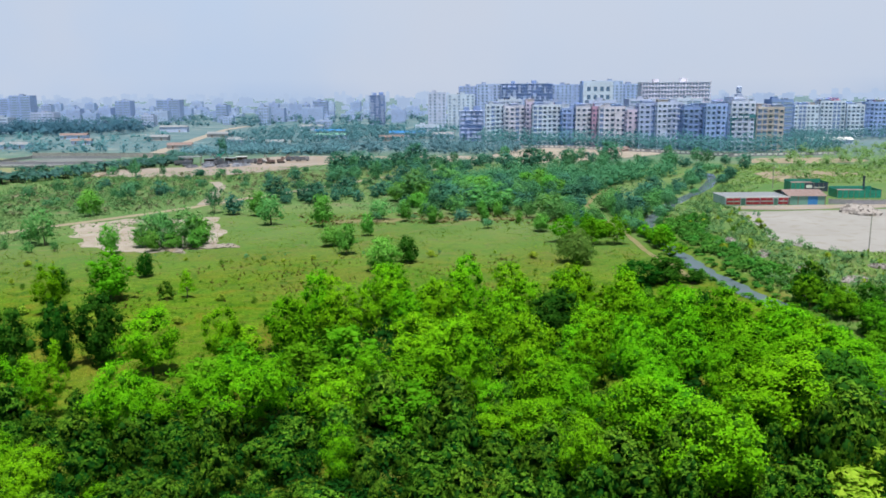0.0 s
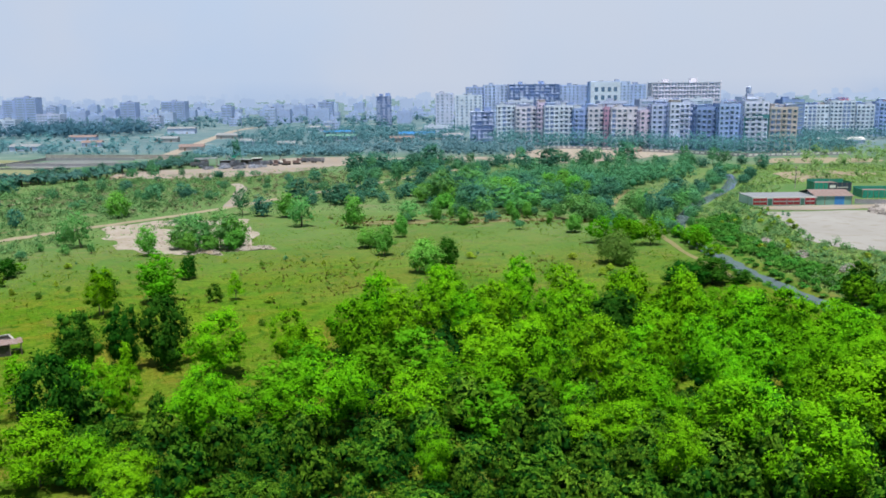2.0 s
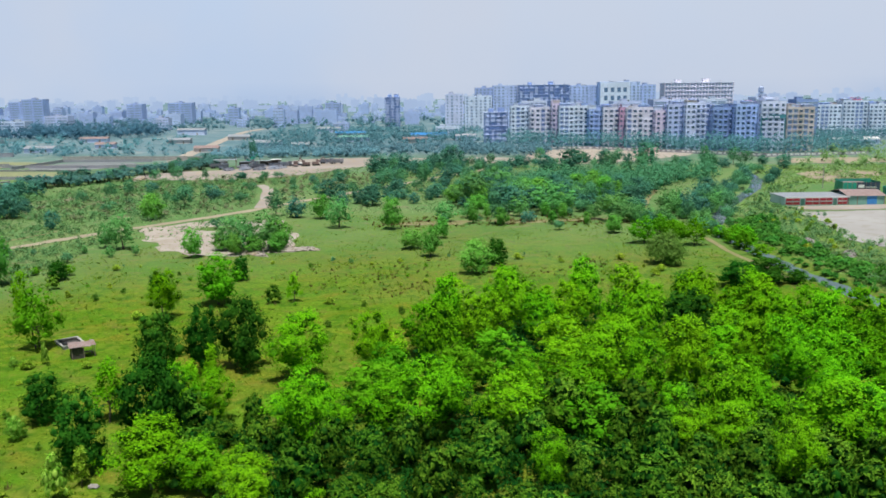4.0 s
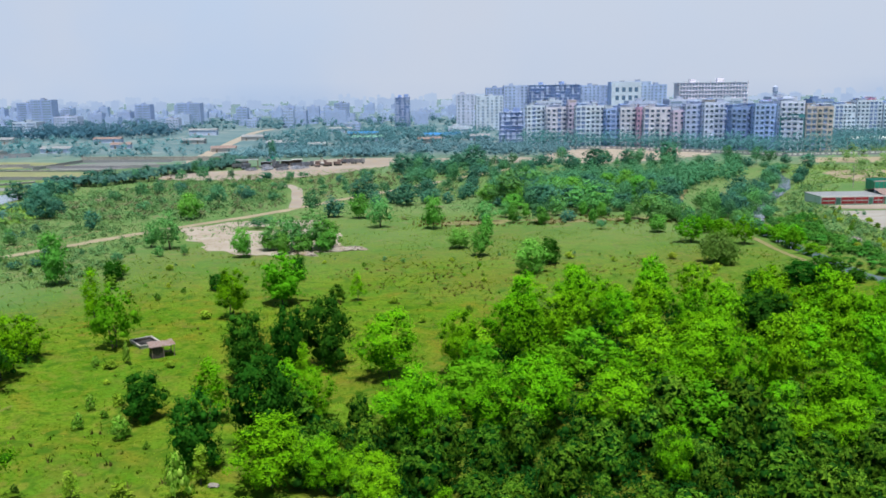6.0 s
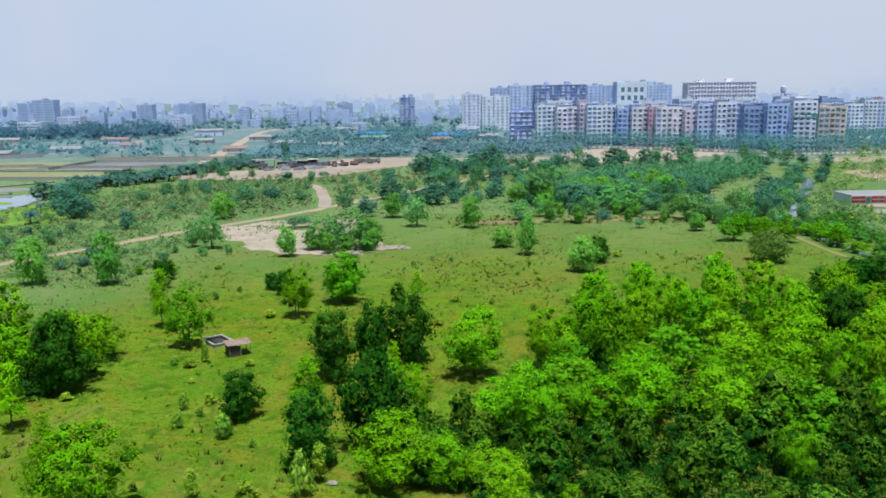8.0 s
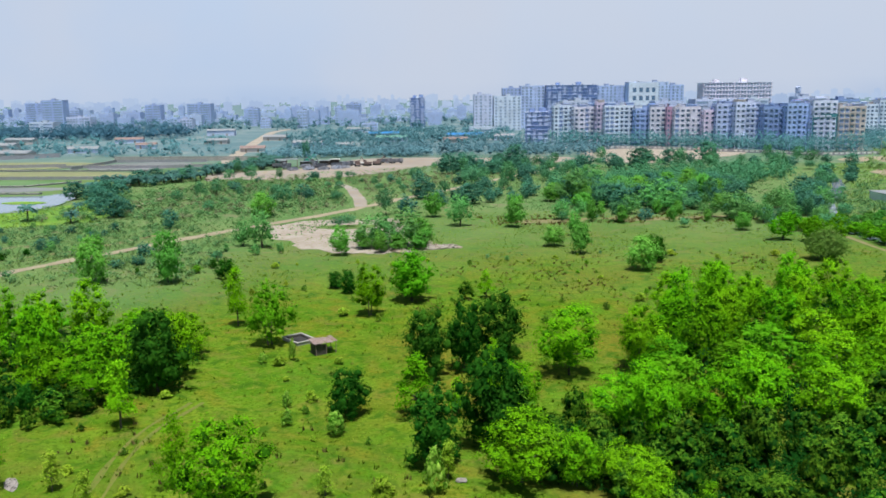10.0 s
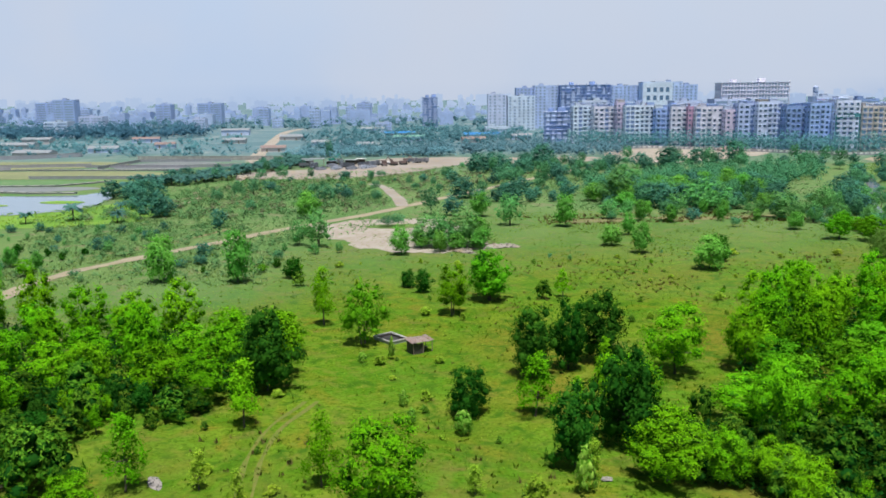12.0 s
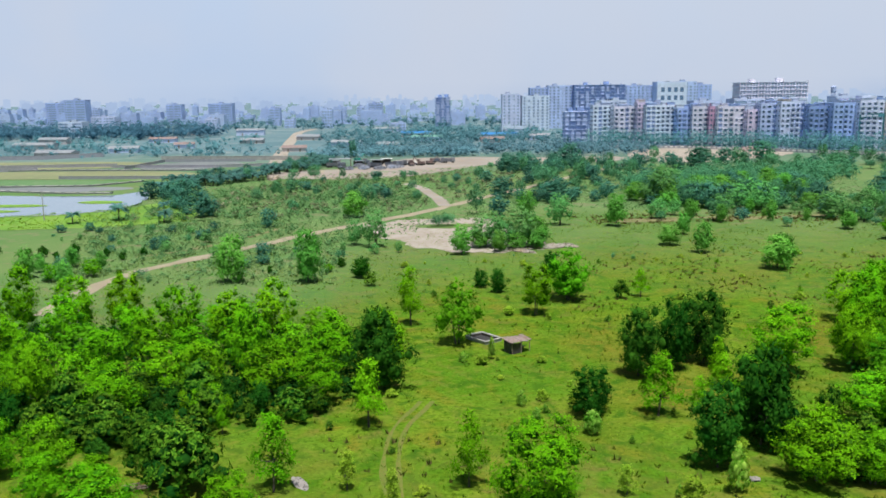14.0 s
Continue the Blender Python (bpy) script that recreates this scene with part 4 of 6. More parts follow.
for x, y in [(52.5, 228), (52, 236), (53.5, 246), (58, 256), (62, 264), (66, 272), (70, 284), (78, 296), (84, 306), (90, 318), (97, 330), (64, 250), (68, 258)]:
    plant("far", x, y, rnd.uniform(4.5, 6), rnd.uniform(6, 8), group="trees along the canal")
for x, y in scatter([(62, 236), (66, 250), (70, 232), (67, 200), (69, 176), (68, 158), (63, 160), (62.5, 190)], 2.6, 40, 37):
    plant("bank", x, y, rnd.uniform(1.4, 2.8), rnd.uniform(3, 4.2), group="shrubs along the canal bank")
for x, y in scatter([(40, 220), (52, 226), (52, 242), (44, 246), (38, 232)], 4, 12, 38):
    plant("mid", x, y, rnd.uniform(4, 6.5), rnd.uniform(5, 7), group="trees along the canal bank")
for x, y in scatter([(50, 112), (54.5, 112), (56, 130), (52, 134), (50, 128)], 3.4, 8, 39):
    plant(rnd.choice(["mid", "dark", "broad"]), x, y, rnd.uniform(2, 3.8), rnd.uniform(3, 4.6), group="trees along the canal bank")
for x, y in [(55.6, 128), (54.2, 196)]:
    plant("mid", x, y, rnd.uniform(4, 5.2), rnd.uniform(4.5, 6), group="trees along the canal bank")
for x, y in scatter([(40, 232), (52, 232), (53, 262), (60, 290), (50, 300), (42, 270), (30, 250)], 5, 22, 40):
    plant(rnd.choice(["midfar", "midfar", "far"]), x, y, rnd.uniform(4, 7.5), rnd.uniform(5, 7.5), group="trees along the canal bank")
# low lush growth along both edges of the water
edge = smooth_line(CANAL, 2)
for (ax, ay), (bx, by) in zip(edge, edge[1:]):
    d = math.hypot(bx - ax, by - ay)
    for k in range(max(1, int(d / 2.4)) if 104 < ay < 262 else 0):
        u = (k + rnd.random()) * 2.4 / d
        for side in (-1, 1):
            off = side * rnd.uniform(2.7, 4.0)
            plant("bank", ax + (bx - ax) * u - (by - ay) / d * off, ay + (by - ay) * u + (bx - ax) / d * off, rnd.uniform(.8, 1.7), rnd.uniform(1.8, 3.0), -.45, "low growth along the water")
# scattered far trees in the scrub
for x, y in scatter([(-150, 300), (-90, 302), (-70, 330), (-40, 352), (0, 400), (60, 450), (-20, 446), (-70, 410), (-150, 384)], 10, 55, 41, [(-92, 350, 9), (-60, 330, 6)]):
    plant(rnd.choice(["far", "far", "fardark"]), x, y, rnd.uniform(3, 7.5), group="trees of the scrub land")
for x, y in scatter([(-60, 290), (-20, 300), (-18, 340), (20, 385), (10, 430), (-30, 372), (-64, 312)], 7, 45, 42):
    plant(rnd.choice(["far", "fardark"]), x, y, rnd.uniform(4, 8.5), group="trees of the scrub land")
for x, y in scatter([(-40, 430), (-20, 462), (30, 462), (90, 452), (150, 440), (150, 408), (60, 405), (0, 405)], 7, 48, 43):
    plant(rnd.choice(["far", "far", "fardark"]), x, y, rnd.uniform(6, 11), group="trees of the scrub land")
for x, y in scatter([(-186, 320), (-176, 318), (-156, 290), (-158, 274), (-168, 278), (-178, 300)], 5, 13, 44):
    plant(rnd.choice(["far", "fardark", "fardark"]), x, y, rnd.uniform(3.5, 6), group="trees beside the pond")
for x, y in scatter([(-195, 324), (-190, 342), (-180, 336), (-178, 318), (-187, 314)], 4.5, 9, 45):
    plant("fardark", x, y, rnd.uniform(4.5, 7), group="trees beside the pond")
for x, y in scatter([(-200, 240), (-160, 206), (-146, 214), (-150, 250), (-190, 252)], 4.5, 26, 46):
    plant(rnd.choice(["mid", "dark", "dark", "bush"]), x, y, rnd.uniform(1.4, 3.2), group="dark bushes beside the track")
for x, y in scatter([(-206, 214), (-206, 204), (-160, 199), (-157, 208), (-176, 216)], 3.0, 19, 56):
    plant("darkbush", x, y, rnd.uniform(1.8, 3.0), group="row of dark bushes beside the track")
for x, y in scatter([(-160, 180), (-100, 168), (-95, 205), (-108, 236), (-140, 196)], 5.0, 18, 47, [(-102, 179, 5)]):
    plant(rnd.choice(["mid", "bush", "dark"]), x, y, rnd.uniform(1.2, 4), group="bushes of the near scrub")
for x, y in scatter([(-150, 182), (-158, 168), (-178, 178), (-172, 200)], 6, 10, 48):
    plant(rnd.choice(["mid", "far", "pale"]), x, y, rnd.uniform(4, 8), group="bushes of the near scrub")
for x, y in scatter([(-20, 246), (0, 244), (48, 246), (52, 264), (0, 268), (-24, 262)], 5, 26, 55):
    plant(rnd.choice(["far", "midfar", "pale", "fardark"]), x, y, rnd.uniform(2.5, 5.5), group="small trees along the meadow's edge")
# small bushes of the meadow
for x, y in scatter([(-94, 196), (-60, 200), (20, 205), (28, 180), (14, 152), (-14, 148), (-26, 136), (-42, 130), (-66, 140), (-96, 156)], 4.0, 110, 51, [(-63, 156, 6)]):
    k = rnd.random()
    plant("bush" if k < .45 else "yellow" if k < .8 else "mid", x, y, rnd.uniform(0.5, 1.6), group="small bushes of the meadow")
for x, y in scatter([(-110, 95), (-100, 78), (-60, 78), (-56, 100), (-66, 128), (-90, 118)], 4.5, 26, 52, [(-78, 130, 7)]):
    plant("bush" if rnd.random() < .6 else "yellow", x, y, rnd.uniform(0.4, 1.2), group="small bushes of the meadow")
for x, y in scatter([(66, 190), (84, 196), (88, 230), (100, 258), (92, 275), (70, 250)], 4, 50, 53):
    plant(rnd.choice(["bush", "yellow", "bush"]), x, y, rnd.uniform(0.8, 2), group="bushes beyond the canal")
for x, y in scatter([(70, 150), (110, 150), (125, 198), (84, 200), (68, 185)], 4, 50, 54):
    plant(rnd.choice(["yellow", "bush", "bush"]), x, y, rnd.uniform(0.6, 1.6), group="bushes beyond the canal")


def palm(seed):
    rng = np.random.default_rng(seed)
    e = new("coconut_palm")
    bm = bmesh.new()
    bend = rng.uniform(-.5, .5, 2)
    pts = [Vector((bend[0] * (k / 4) ** 2, bend[1] * (k / 4) ** 2, 4.2 * k / 4 - (0.2 if k == 0 else 0))) for k in range(5)]
    for a, b in zip(pts, pts[1:]):
        tube(bm, a, b, 0.2 - 0.012 * a.z, 0.2 - 0.012 * b.z, 6)
    part("trunk", bm, M["bark"], e)
    v, f = [], []
    top = np.array(pts[-1])
    for k in range(24):
        a, lift = k * 2.4, rng.uniform(.1, 2.0)
        dirn, side = np.array([math.cos(a), math.sin(a), 0]), np.array([-math.sin(a), math.cos(a), 0])
        spine = [top + dirn * 2.4 * s + np.array([0, 0, lift * 1.9 * s - 2.2 * s * s]) for s in np.linspace(0, 1, 6)]
        for s in range(5):
            wd = 0.45 * math.sin(math.pi * (s + 0.8) / 6.4)
            for sg in (1, -1):
                i = len(v)
                v += [spine[s], spine[s + 1], spine[s + 1] + side * wd * sg - np.array([0, 0, wd * .7]), spine[s] + side * wd * sg - np.array([0, 0, wd * .7])]
                f.append((i, i + 1, i + 2, i + 3))
    c = soup("crown", np.array(v), np.array(f), M["palm"])
    c.parent = e
    e["h"], e["w"], e["used"] = 5.6, 4.6, 0
    return tagged(e, "coconut palm in a long row, blued for haze", "palm tree")


LIB["palm"] = [palm(s) for s in (1, 2, 3)]
for x, y in scatter([(-205, 338), (-185, 362), (-166, 388), (-160, 415), (-142, 452), (-144, 500), (-156, 505), (-168, 440), (-184, 408), (-200, 370)], 4.0, 95, 61):
    plant("palm", x, y, rnd.uniform(3.6, 5.8), rnd.uniform(4.4, 6), group="row of coconut palms")
for x, y in scatter([(-196, 346), (-166, 388), (-150, 440), (-146, 500), (-160, 500), (-172, 440), (-192, 400)], 9, 22, 62):
    plant(rnd.choice(["far", "fardark"]), x, y, rnd.uniform(3.5, 6.5), group="trees among the palms")
for x, y in [(-170, 262), (-186, 268), (-198, 262), (-177, 285), (80, 480), (118, 545)]:
    plant("palm", x, y, 5.5)
for plants in LIB.values():
    for e in plants:
        if not e["used"]:
            for ob in list(e.children) + [e]:
                bpy.data.objects.remove(ob)


# ---- loose cover too fine to count ----
def tufts(name, poly, n, size, wid, seed, mat_key, label, blades=3, gap=None, kind="stuff", lean=0.6, fill=-0.2):
    rng = np.random.default_rng(seed)
    x0, x1, y0, y1 = min(p[0] for p in poly), max(p[0] for p in poly), min(p[1] for p in poly), max(p[1] for p in poly)
    px, py = rng.uniform(x0, x1, n * 3), rng.uniform(y0, y1, n * 3)
    ok = np.array([inside(a, b, poly) for a, b in zip(px, py)])
    clump = np.sin(px * 0.21 + 2 * np.sin(py * 0.09)) * np.sin(py * 0.17 + 1.5 * np.sin(px * 0.07)) + rng.uniform(-.9, .9, n * 3)
    ok &= clump > fill
    ok &= dist_line(px, py, CANAL) > 4.2
    for q in TRACKS[:2] + TRACKS[4:5]:
        ok &= dist_line(px, py, smooth_line(q)) > 2.9
    px, py = px[ok][:n], py[ok][:n]
    px, py = np.repeat(px, blades), np.repeat(py, blades)
    k = len(px)
    a = rng.uniform(0, 6.28, k)
    h = size * rng.uniform(0.5, 1.4, k)
    ox, oy = px + rng.normal(0, wid * .6, k), py + rng.normal(0, wid * .6, k)
    dx, dy = np.cos(a) * wid * .5, np.sin(a) * wid * .5
    lx, ly = rng.normal(0, lean, k) * h, rng.normal(0, lean, k) * h
    v = np.stack([np.stack([ox - dx, oy - dy, np.full(k, -.12)], -1), np.stack([ox + dx, oy + dy, np.full(k, -.12)], -1), np.stack([ox + lx, oy + ly, h], -1)], 1).reshape(-1, 3)
    i = np.arange(k) * 3
    nrm = unit(np.stack([np.cos(a) * .25, np.sin(a) * .25, np.ones(k)], -1) + rng.normal(size=(k, 3)) * .22)
    return tagged(foliage(name, (v, np.stack([i, i + 1, i + 2], -1), np.repeat(nrm, 3, 0)), M[mat_key]), label, "vegetation", kind=kind)


MEADOW = [(-180, 215), (-160, 74), (60, 70), (54, 150), (52, 250), (0, 275), (-60, 270), (-110, 205)]
tufts("meadow_grass", MEADOW, 42000, 0.11, 0.09, 71, "tuft", "short yellow-green meadow grass in tufts", 2, lean=1.0, fill=-0.5)
tufts("grass_clumps", MEADOW, 7000, 0.22, 0.22, 70, "clump", "taller dark-green grass clumps in the meadow", 4, lean=0.7, fill=0.2)
tufts("dry_weeds", MEADOW, 260, 0.26, 0.16, 72, "dry", "brown dry weeds scattered through the meadow", 5, lean=0.7)
tufts("dry_weeds", [(-62, 150), (-20, 150), (10, 160), (20, 200), (-30, 196), (-64, 182)], 260, 0.32, 0.25, 76, "dry", "brown dry weed clumps in the meadow", 6, lean=0.6, fill=0.35)
tufts("dry_weeds", [(-45, 246), (-15, 244), (45, 246), (50, 264), (0, 268), (-45, 262)], 260, 0.5, 0.4, 77, "dry", "brown dry weeds along the meadow's edge", 6, lean=0.6, fill=0.1)
tufts("dry_weeds", [(-112, 84), (-62, 78), (-58, 92), (-96, 100)], 60, 0.5, 0.22, 78, "dry", "brown dry weed clumps in the meadow", 7, lean=0.35, fill=0.5)
tufts("scrub_weeds", [(-170, 170), (-108, 172), (-112, 232), (-150, 290), (-190, 250)], 3600, 0.35, 0.35, 79, "scrub", "grey-green weeds beside the track", 4)
tufts("scrub_weeds", [(-200, 262), (-110, 215), (-60, 275), (50, 275), (110, 390), (110, 440), (-60, 450), (-190, 388)], 9000, 0.4, 0.45, 73, "scrub", "grey-green scrub and tall weeds", 4)
tufts("scrub_weeds", [(64, 108), (110, 120), (120, 198), (86, 200), (94, 275), (130, 345), (200, 345), (220, 430), (140, 430), (62, 250)], 12000, 0.5, 0.45, 74, "weeds", "grey-green weeds beyond the canal", 4)
tufts("reeds", [(-300, 284), (-228, 283), (-196, 296), (-172, 314), (-162, 262), (-183, 252), (-300, 250)], 1300, 0.3, 0.5, 75, "tuft", "green marsh reeds beside the pond", 3)


def wood(name, poly, n, r0, r1, seed, mat_key, label, per=16, size=1.6, heart=True):
    """A far wood: many low crowns run together."""
    rng = np.random.default_rng(seed)
    lobes = []
    for x, y in scatter(poly, r0 * 0.8, n, seed):
        r = rng.uniform(r0, r1)
        lobes.append((x, y, r * rng.uniform(.5, .9), r, r, r * rng.uniform(.7, 1.1)))
    vfn = leaves(rng, lobes, int(per * 2.0) * len(lobes), size * 0.6, 0.25, 0.3, 0.0, 6, 2.2, 1.3)
    if heart:
        vfn = with_hearts(rng, lobes, vfn, 0.42)
    vfn[0][:, 2] = np.maximum(vfn[0][:, 2], -0.1)
    return tagged(foliage(name, vfn, M[mat_key]), label, "woods", kind="stuff")


# Far hedges, woods and street trees hold haze in their leaf colour.
wood("far_hedge", [(-60, 520), (40, 506), (60, 560), (20, 600), (-60, 590), (-140, 570), (-150, 525)], 323, 1.9, 4.4, 81, "street", "dense low wood before the town, blued for haze", 27, 1.0)
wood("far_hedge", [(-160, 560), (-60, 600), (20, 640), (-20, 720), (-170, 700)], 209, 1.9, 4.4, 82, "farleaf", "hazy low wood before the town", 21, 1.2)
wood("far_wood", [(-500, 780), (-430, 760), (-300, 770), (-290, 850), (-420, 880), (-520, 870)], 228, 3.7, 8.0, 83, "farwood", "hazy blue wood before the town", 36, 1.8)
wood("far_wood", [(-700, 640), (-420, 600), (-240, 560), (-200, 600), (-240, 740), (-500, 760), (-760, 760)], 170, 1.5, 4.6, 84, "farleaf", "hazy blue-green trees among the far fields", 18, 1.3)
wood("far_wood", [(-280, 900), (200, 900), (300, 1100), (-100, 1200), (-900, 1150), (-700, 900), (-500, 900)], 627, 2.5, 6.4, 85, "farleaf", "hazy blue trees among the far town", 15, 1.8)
wood("street_trees", [(24, 585), (80, 568), (126, 530), (165, 498), (224, 500), (224, 512), (180, 514), (130, 548), (84, 582), (30, 606)], 300, 2.8, 7.4, 86, "avenue", "street trees along the compound wall, blued for haze", 56, 0.85, False)
wood("street_trees", [(224, 500), (245, 520), (260, 600), (360, 640), (360, 660), (240, 650)], 180, 2.8, 7.0, 87, "avenue", "trees before the apartment blocks, blued for haze", 56, 0.85, False)
wood("low_bushes", [(140, 350), (240, 400), (320, 560), (260, 580), (150, 430)], 120, 1.2, 2.8, 88, "scrub", "low bushes over the open waste ground", 30, 1.0)
wood("low_scrub", [(-186, 262), (-150, 268), (-112, 262), (-88, 300), (-92, 384), (-150, 384), (-182, 330)], 620, 0.5, 1.3, 99, "lowscrub", "low grey-green scrub over the open ground", 22, 0.55)
wood("low_scrub", [(-186, 262), (-150, 268), (-100, 270), (-60, 330), (0, 400), (-70, 408), (-150, 384)], 420, 0.5, 1.2, 100, "brownscrub", "low brownish dry scrub over the open ground", 20, 0.5)
wood("low_scrub", [(66, 150), (108, 160), (92, 200), (86, 232), (96, 268), (90, 290), (126, 346), (104, 330), (72, 262), (67, 200)], 420, 0.4, 1.0, 101, "lowscrub", "low grey-green scrub beyond the canal", 22, 0.45)
wood("low_scrub", [(-170, 176), (-108, 178), (-112, 236), (-146, 262), (-186, 250)], 360, 0.4, 0.9, 102, "lowscrub", "low grey-green scrub beside the track", 22, 0.4)
# Near-black layers paint the shade between and beneath the plants.
wood("undergrowth", BELT + [], 520, 0.7, 1.2, 91, "shade", "low undergrowth between the shrubs, darkened as painted shade", 50, 0.34, False)
wood("undergrowth", GROVE + [], 620, 1.0, 2.0, 92, "shade", "undergrowth beneath the grove, darkened as painted shade", 30, 0.4)
wood("undergrowth", GROVE2 + [], 460, 1.0, 1.9, 93, "shade", "undergrowth beneath the smaller grove, darkened as painted shade", 30, 0.4)
wood("far_hedge", [(-160, 515), (-60, 520), (-60, 540), (-165, 545)], 114, 1.9, 4.0, 94, "street", "hedge behind the bare earth, blued for haze", 36, 0.9)
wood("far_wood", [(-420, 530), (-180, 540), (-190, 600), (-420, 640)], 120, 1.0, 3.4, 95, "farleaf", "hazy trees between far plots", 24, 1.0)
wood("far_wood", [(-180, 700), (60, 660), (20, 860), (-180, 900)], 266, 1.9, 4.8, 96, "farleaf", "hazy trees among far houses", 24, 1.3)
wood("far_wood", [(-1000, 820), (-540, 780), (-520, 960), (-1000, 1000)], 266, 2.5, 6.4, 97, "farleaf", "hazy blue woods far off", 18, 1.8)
wood("thicket", [(-14, 316), (40, 326), (62, 322), (78, 345), (100, 372), (108, 400), (60, 378), (20, 366), (-14, 340)], 170, 2.6, 4.6, 98, "thicket", "dense green thicket beyond the meadow, tinted for haze", 110, 0.75)


# ---- buildings ----
def window_mesh(name, pane, ledge, hood=0.5):
    bm = bmesh.new()
    box(bm, -0.5, 0.5, -0.06, 0.1, 0, 1)
    for f in bm.faces:
        f.material_index = 0
    n = len(bm.faces)
    box(bm, -0.62, 0.62, -hood, 0.1, 1.0, 1.1)
    box(bm, -0.56, 0.56, -0.16, 0.1, -0.08, 0.0)
    bm.faces.ensure_lookup_table()
    for f in bm.faces[n:]:
        f.material_index = 1
    me = bpy.data.meshes.new(name)
    bm.to_mesh(me)
    bm.free()
    me.materials.append(pane)
    me.materials.append(ledge)
    return me


WINDOW = {k: window_mesh("window", M["pane"], WALLS[k]) for k in ("white", "cream", "grey", "pale", "slate", "blue", "tan", "pink", "yellow", "red", "beige", "frame", "pinkframe")}
FARWINDOW = window_mesh("window", M["hazepane"], WALLS["hazed_blue"], 0.18)


def windows(e, wmesh, floors, fh, cols, face, w, d, ww, wh, r, skip=0.04):
    """Windows over one face of a block: face 0 is the front, 1 the flank at -x, 2 the flank at +x."""
    span = w if face == 0 else d
    for k in range(floors):
        for c in range(cols):
            if r.random() < skip:
                continue
            u = (c + 0.5) / cols * span - span / 2
            z = k * fh + 0.9
            s = ww * (1.0 if c % 3 else 0.75)
            ob = new("window", wmesh)
            ob.parent = e
            if face == 0:
                ob.matrix_basis = Matrix.LocRotScale((u, -d / 2 - 0.02, z), None, (s, 1, wh))
            else:
                sg = -1 if face == 1 else 1
                ob.matrix_basis = Matrix.LocRotScale((sg * (w / 2 + 0.02), u, z), Euler((0, 0, radians(-90 * -sg))), (s, 1, wh))


def apartment(x, y, w, h, tone, seed, rz=0.0, label="", far=False, name="apartment_building", d=None, extra=0):
    r = random.Random(seed)
    d = d or max(10, min(18, w * 0.9))
    e = empty(name, x, y + d / 2, -0.1, rz)
    floors = max(2, round(h / 3.1))
    fh = h / floors
    wall = WALLS[tone]
    body = boxes((-w / 2, w / 2, -d / 2, d / 2, 0, h))
    part("wall", body, wall, e)
    part("parapet", boxes((-w / 2, w / 2, -d / 2, -d / 2 + .2, h, h + 1), (-w / 2, w / 2, d / 2 - .2, d / 2, h, h + 1), (-w / 2, -w / 2 + .2, -d / 2 + .2, d / 2 - .2, h, h + 1), (w / 2 - .2, w / 2, -d / 2 + .2, d / 2 - .2, h, h + 1)), wall, e)
    px = r.uniform(-.25, .25) * w
    if not far and w > 10:
        qx = -px * 1.2
        part("roof_room", boxes((qx - 3, qx + 3, -d / 2 + 1, 1, h, h + 2.2), (qx - 3.3, qx + 3.3, -d / 2 + .7, 1.3, h + 2.2, h + 2.4)), WALLS[("pale", "grey", "tan", "blue")[seed % 4]], e)
    part("stair_house", boxes((px - 2, px + 2.4, -2, 2.5, h, h + 2.6), (px - 2.2, px + 2.6, -2.2, 2.7, h + 2.6, h + 2.8)), wall, e)
    part("roof", boxes((-w / 2 + .2, w / 2 - .2, -d / 2 + .2, d / 2 - .2, h + .004, h + .06)), M["flatroof"], e, "weathered grey roof slab")
    if not far:
        for k in range(3 + seed % 3):
            cx, cy, cw, ch = r.uniform(-.42, .42) * w, r.uniform(-.3, .38) * d, r.uniform(1.0, 2.6), r.uniform(1.2, 3.2)
            part("roof_shed", boxes((cx - cw, cx + cw, cy - 1.2, cy + 1.2, h + .06, h + ch), (cx - cw - .2, cx + cw + .2, cy - 1.4, cy + 1.4, h + ch, h + ch + .15)), WALLS[r.choice(("pale", "white", "grey", "tan", "blue", "cream", "red"))], e)
    tank = bmesh.new()
    tx = -px + r.uniform(-1, 1)
    for k in range(3):
        tube(tank, (tx + 1.6 * k - 1.6, 1 - k * .4, h), (tx + 1.6 * k - 1.6, 1 - k * .4, h + 1.7), .65, .6, 10)
    part("water_tank", tank, M["navy"] if seed % 3 else WALLS["white"], e)
    wm = FARWINDOW if far else WINDOW.get(tone, WINDOW["white"])
    cols = max(2, round(w / 3.4))
    ww = min(2.0, w / cols * 0.55)
    if far and "tower" in label:
        windows(e, wm, floors, fh, max(3, round(w / 4.2)), 0, w, d, 2.0, 1.7, r)
    elif far:
        for k in range(floors):
            for u in (-.25, .25):
                ob = new("window_strip", FARWINDOW)
                ob.parent = e
                ob.matrix_basis = Matrix.LocRotScale((u * w, -d / 2 - .02, k * fh + .9), None, (w * .4, 1, 1.4))
    else:
        windows(e, wm, floors, fh, cols, 0, w, d, ww, 1.45, r)
    if not far:
        windows(e, wm, floors, fh, 3, 1 if x > -40 else 2, w, d, 1.3, 1.3, r)
    # balconies and slate strips, coloured as shaded recesses, break up the front
    for c in range(cols):
        if not far and w > 9 and r.random() < 0.22:
            u = (c + .5) / cols * w - w / 2
            part("stair_strip", boxes((u - ww * .6, u + ww * .6, -d / 2 - .14, -d / 2 - .02, .5, h + .4)), WALLS["slate"], e, "dark slate strip drawn as a shaded recess")
            for k in range(1, floors + 1):
                part("landing_slab", boxes((u - ww * .75, u + ww * .75, -d / 2 - .55, -d / 2 - .145, k * fh - .35, k * fh + .3)), wall, e)
            continue
        if not far and r.random() < 0.42:
            u = (c + .5) / cols * w - w / 2
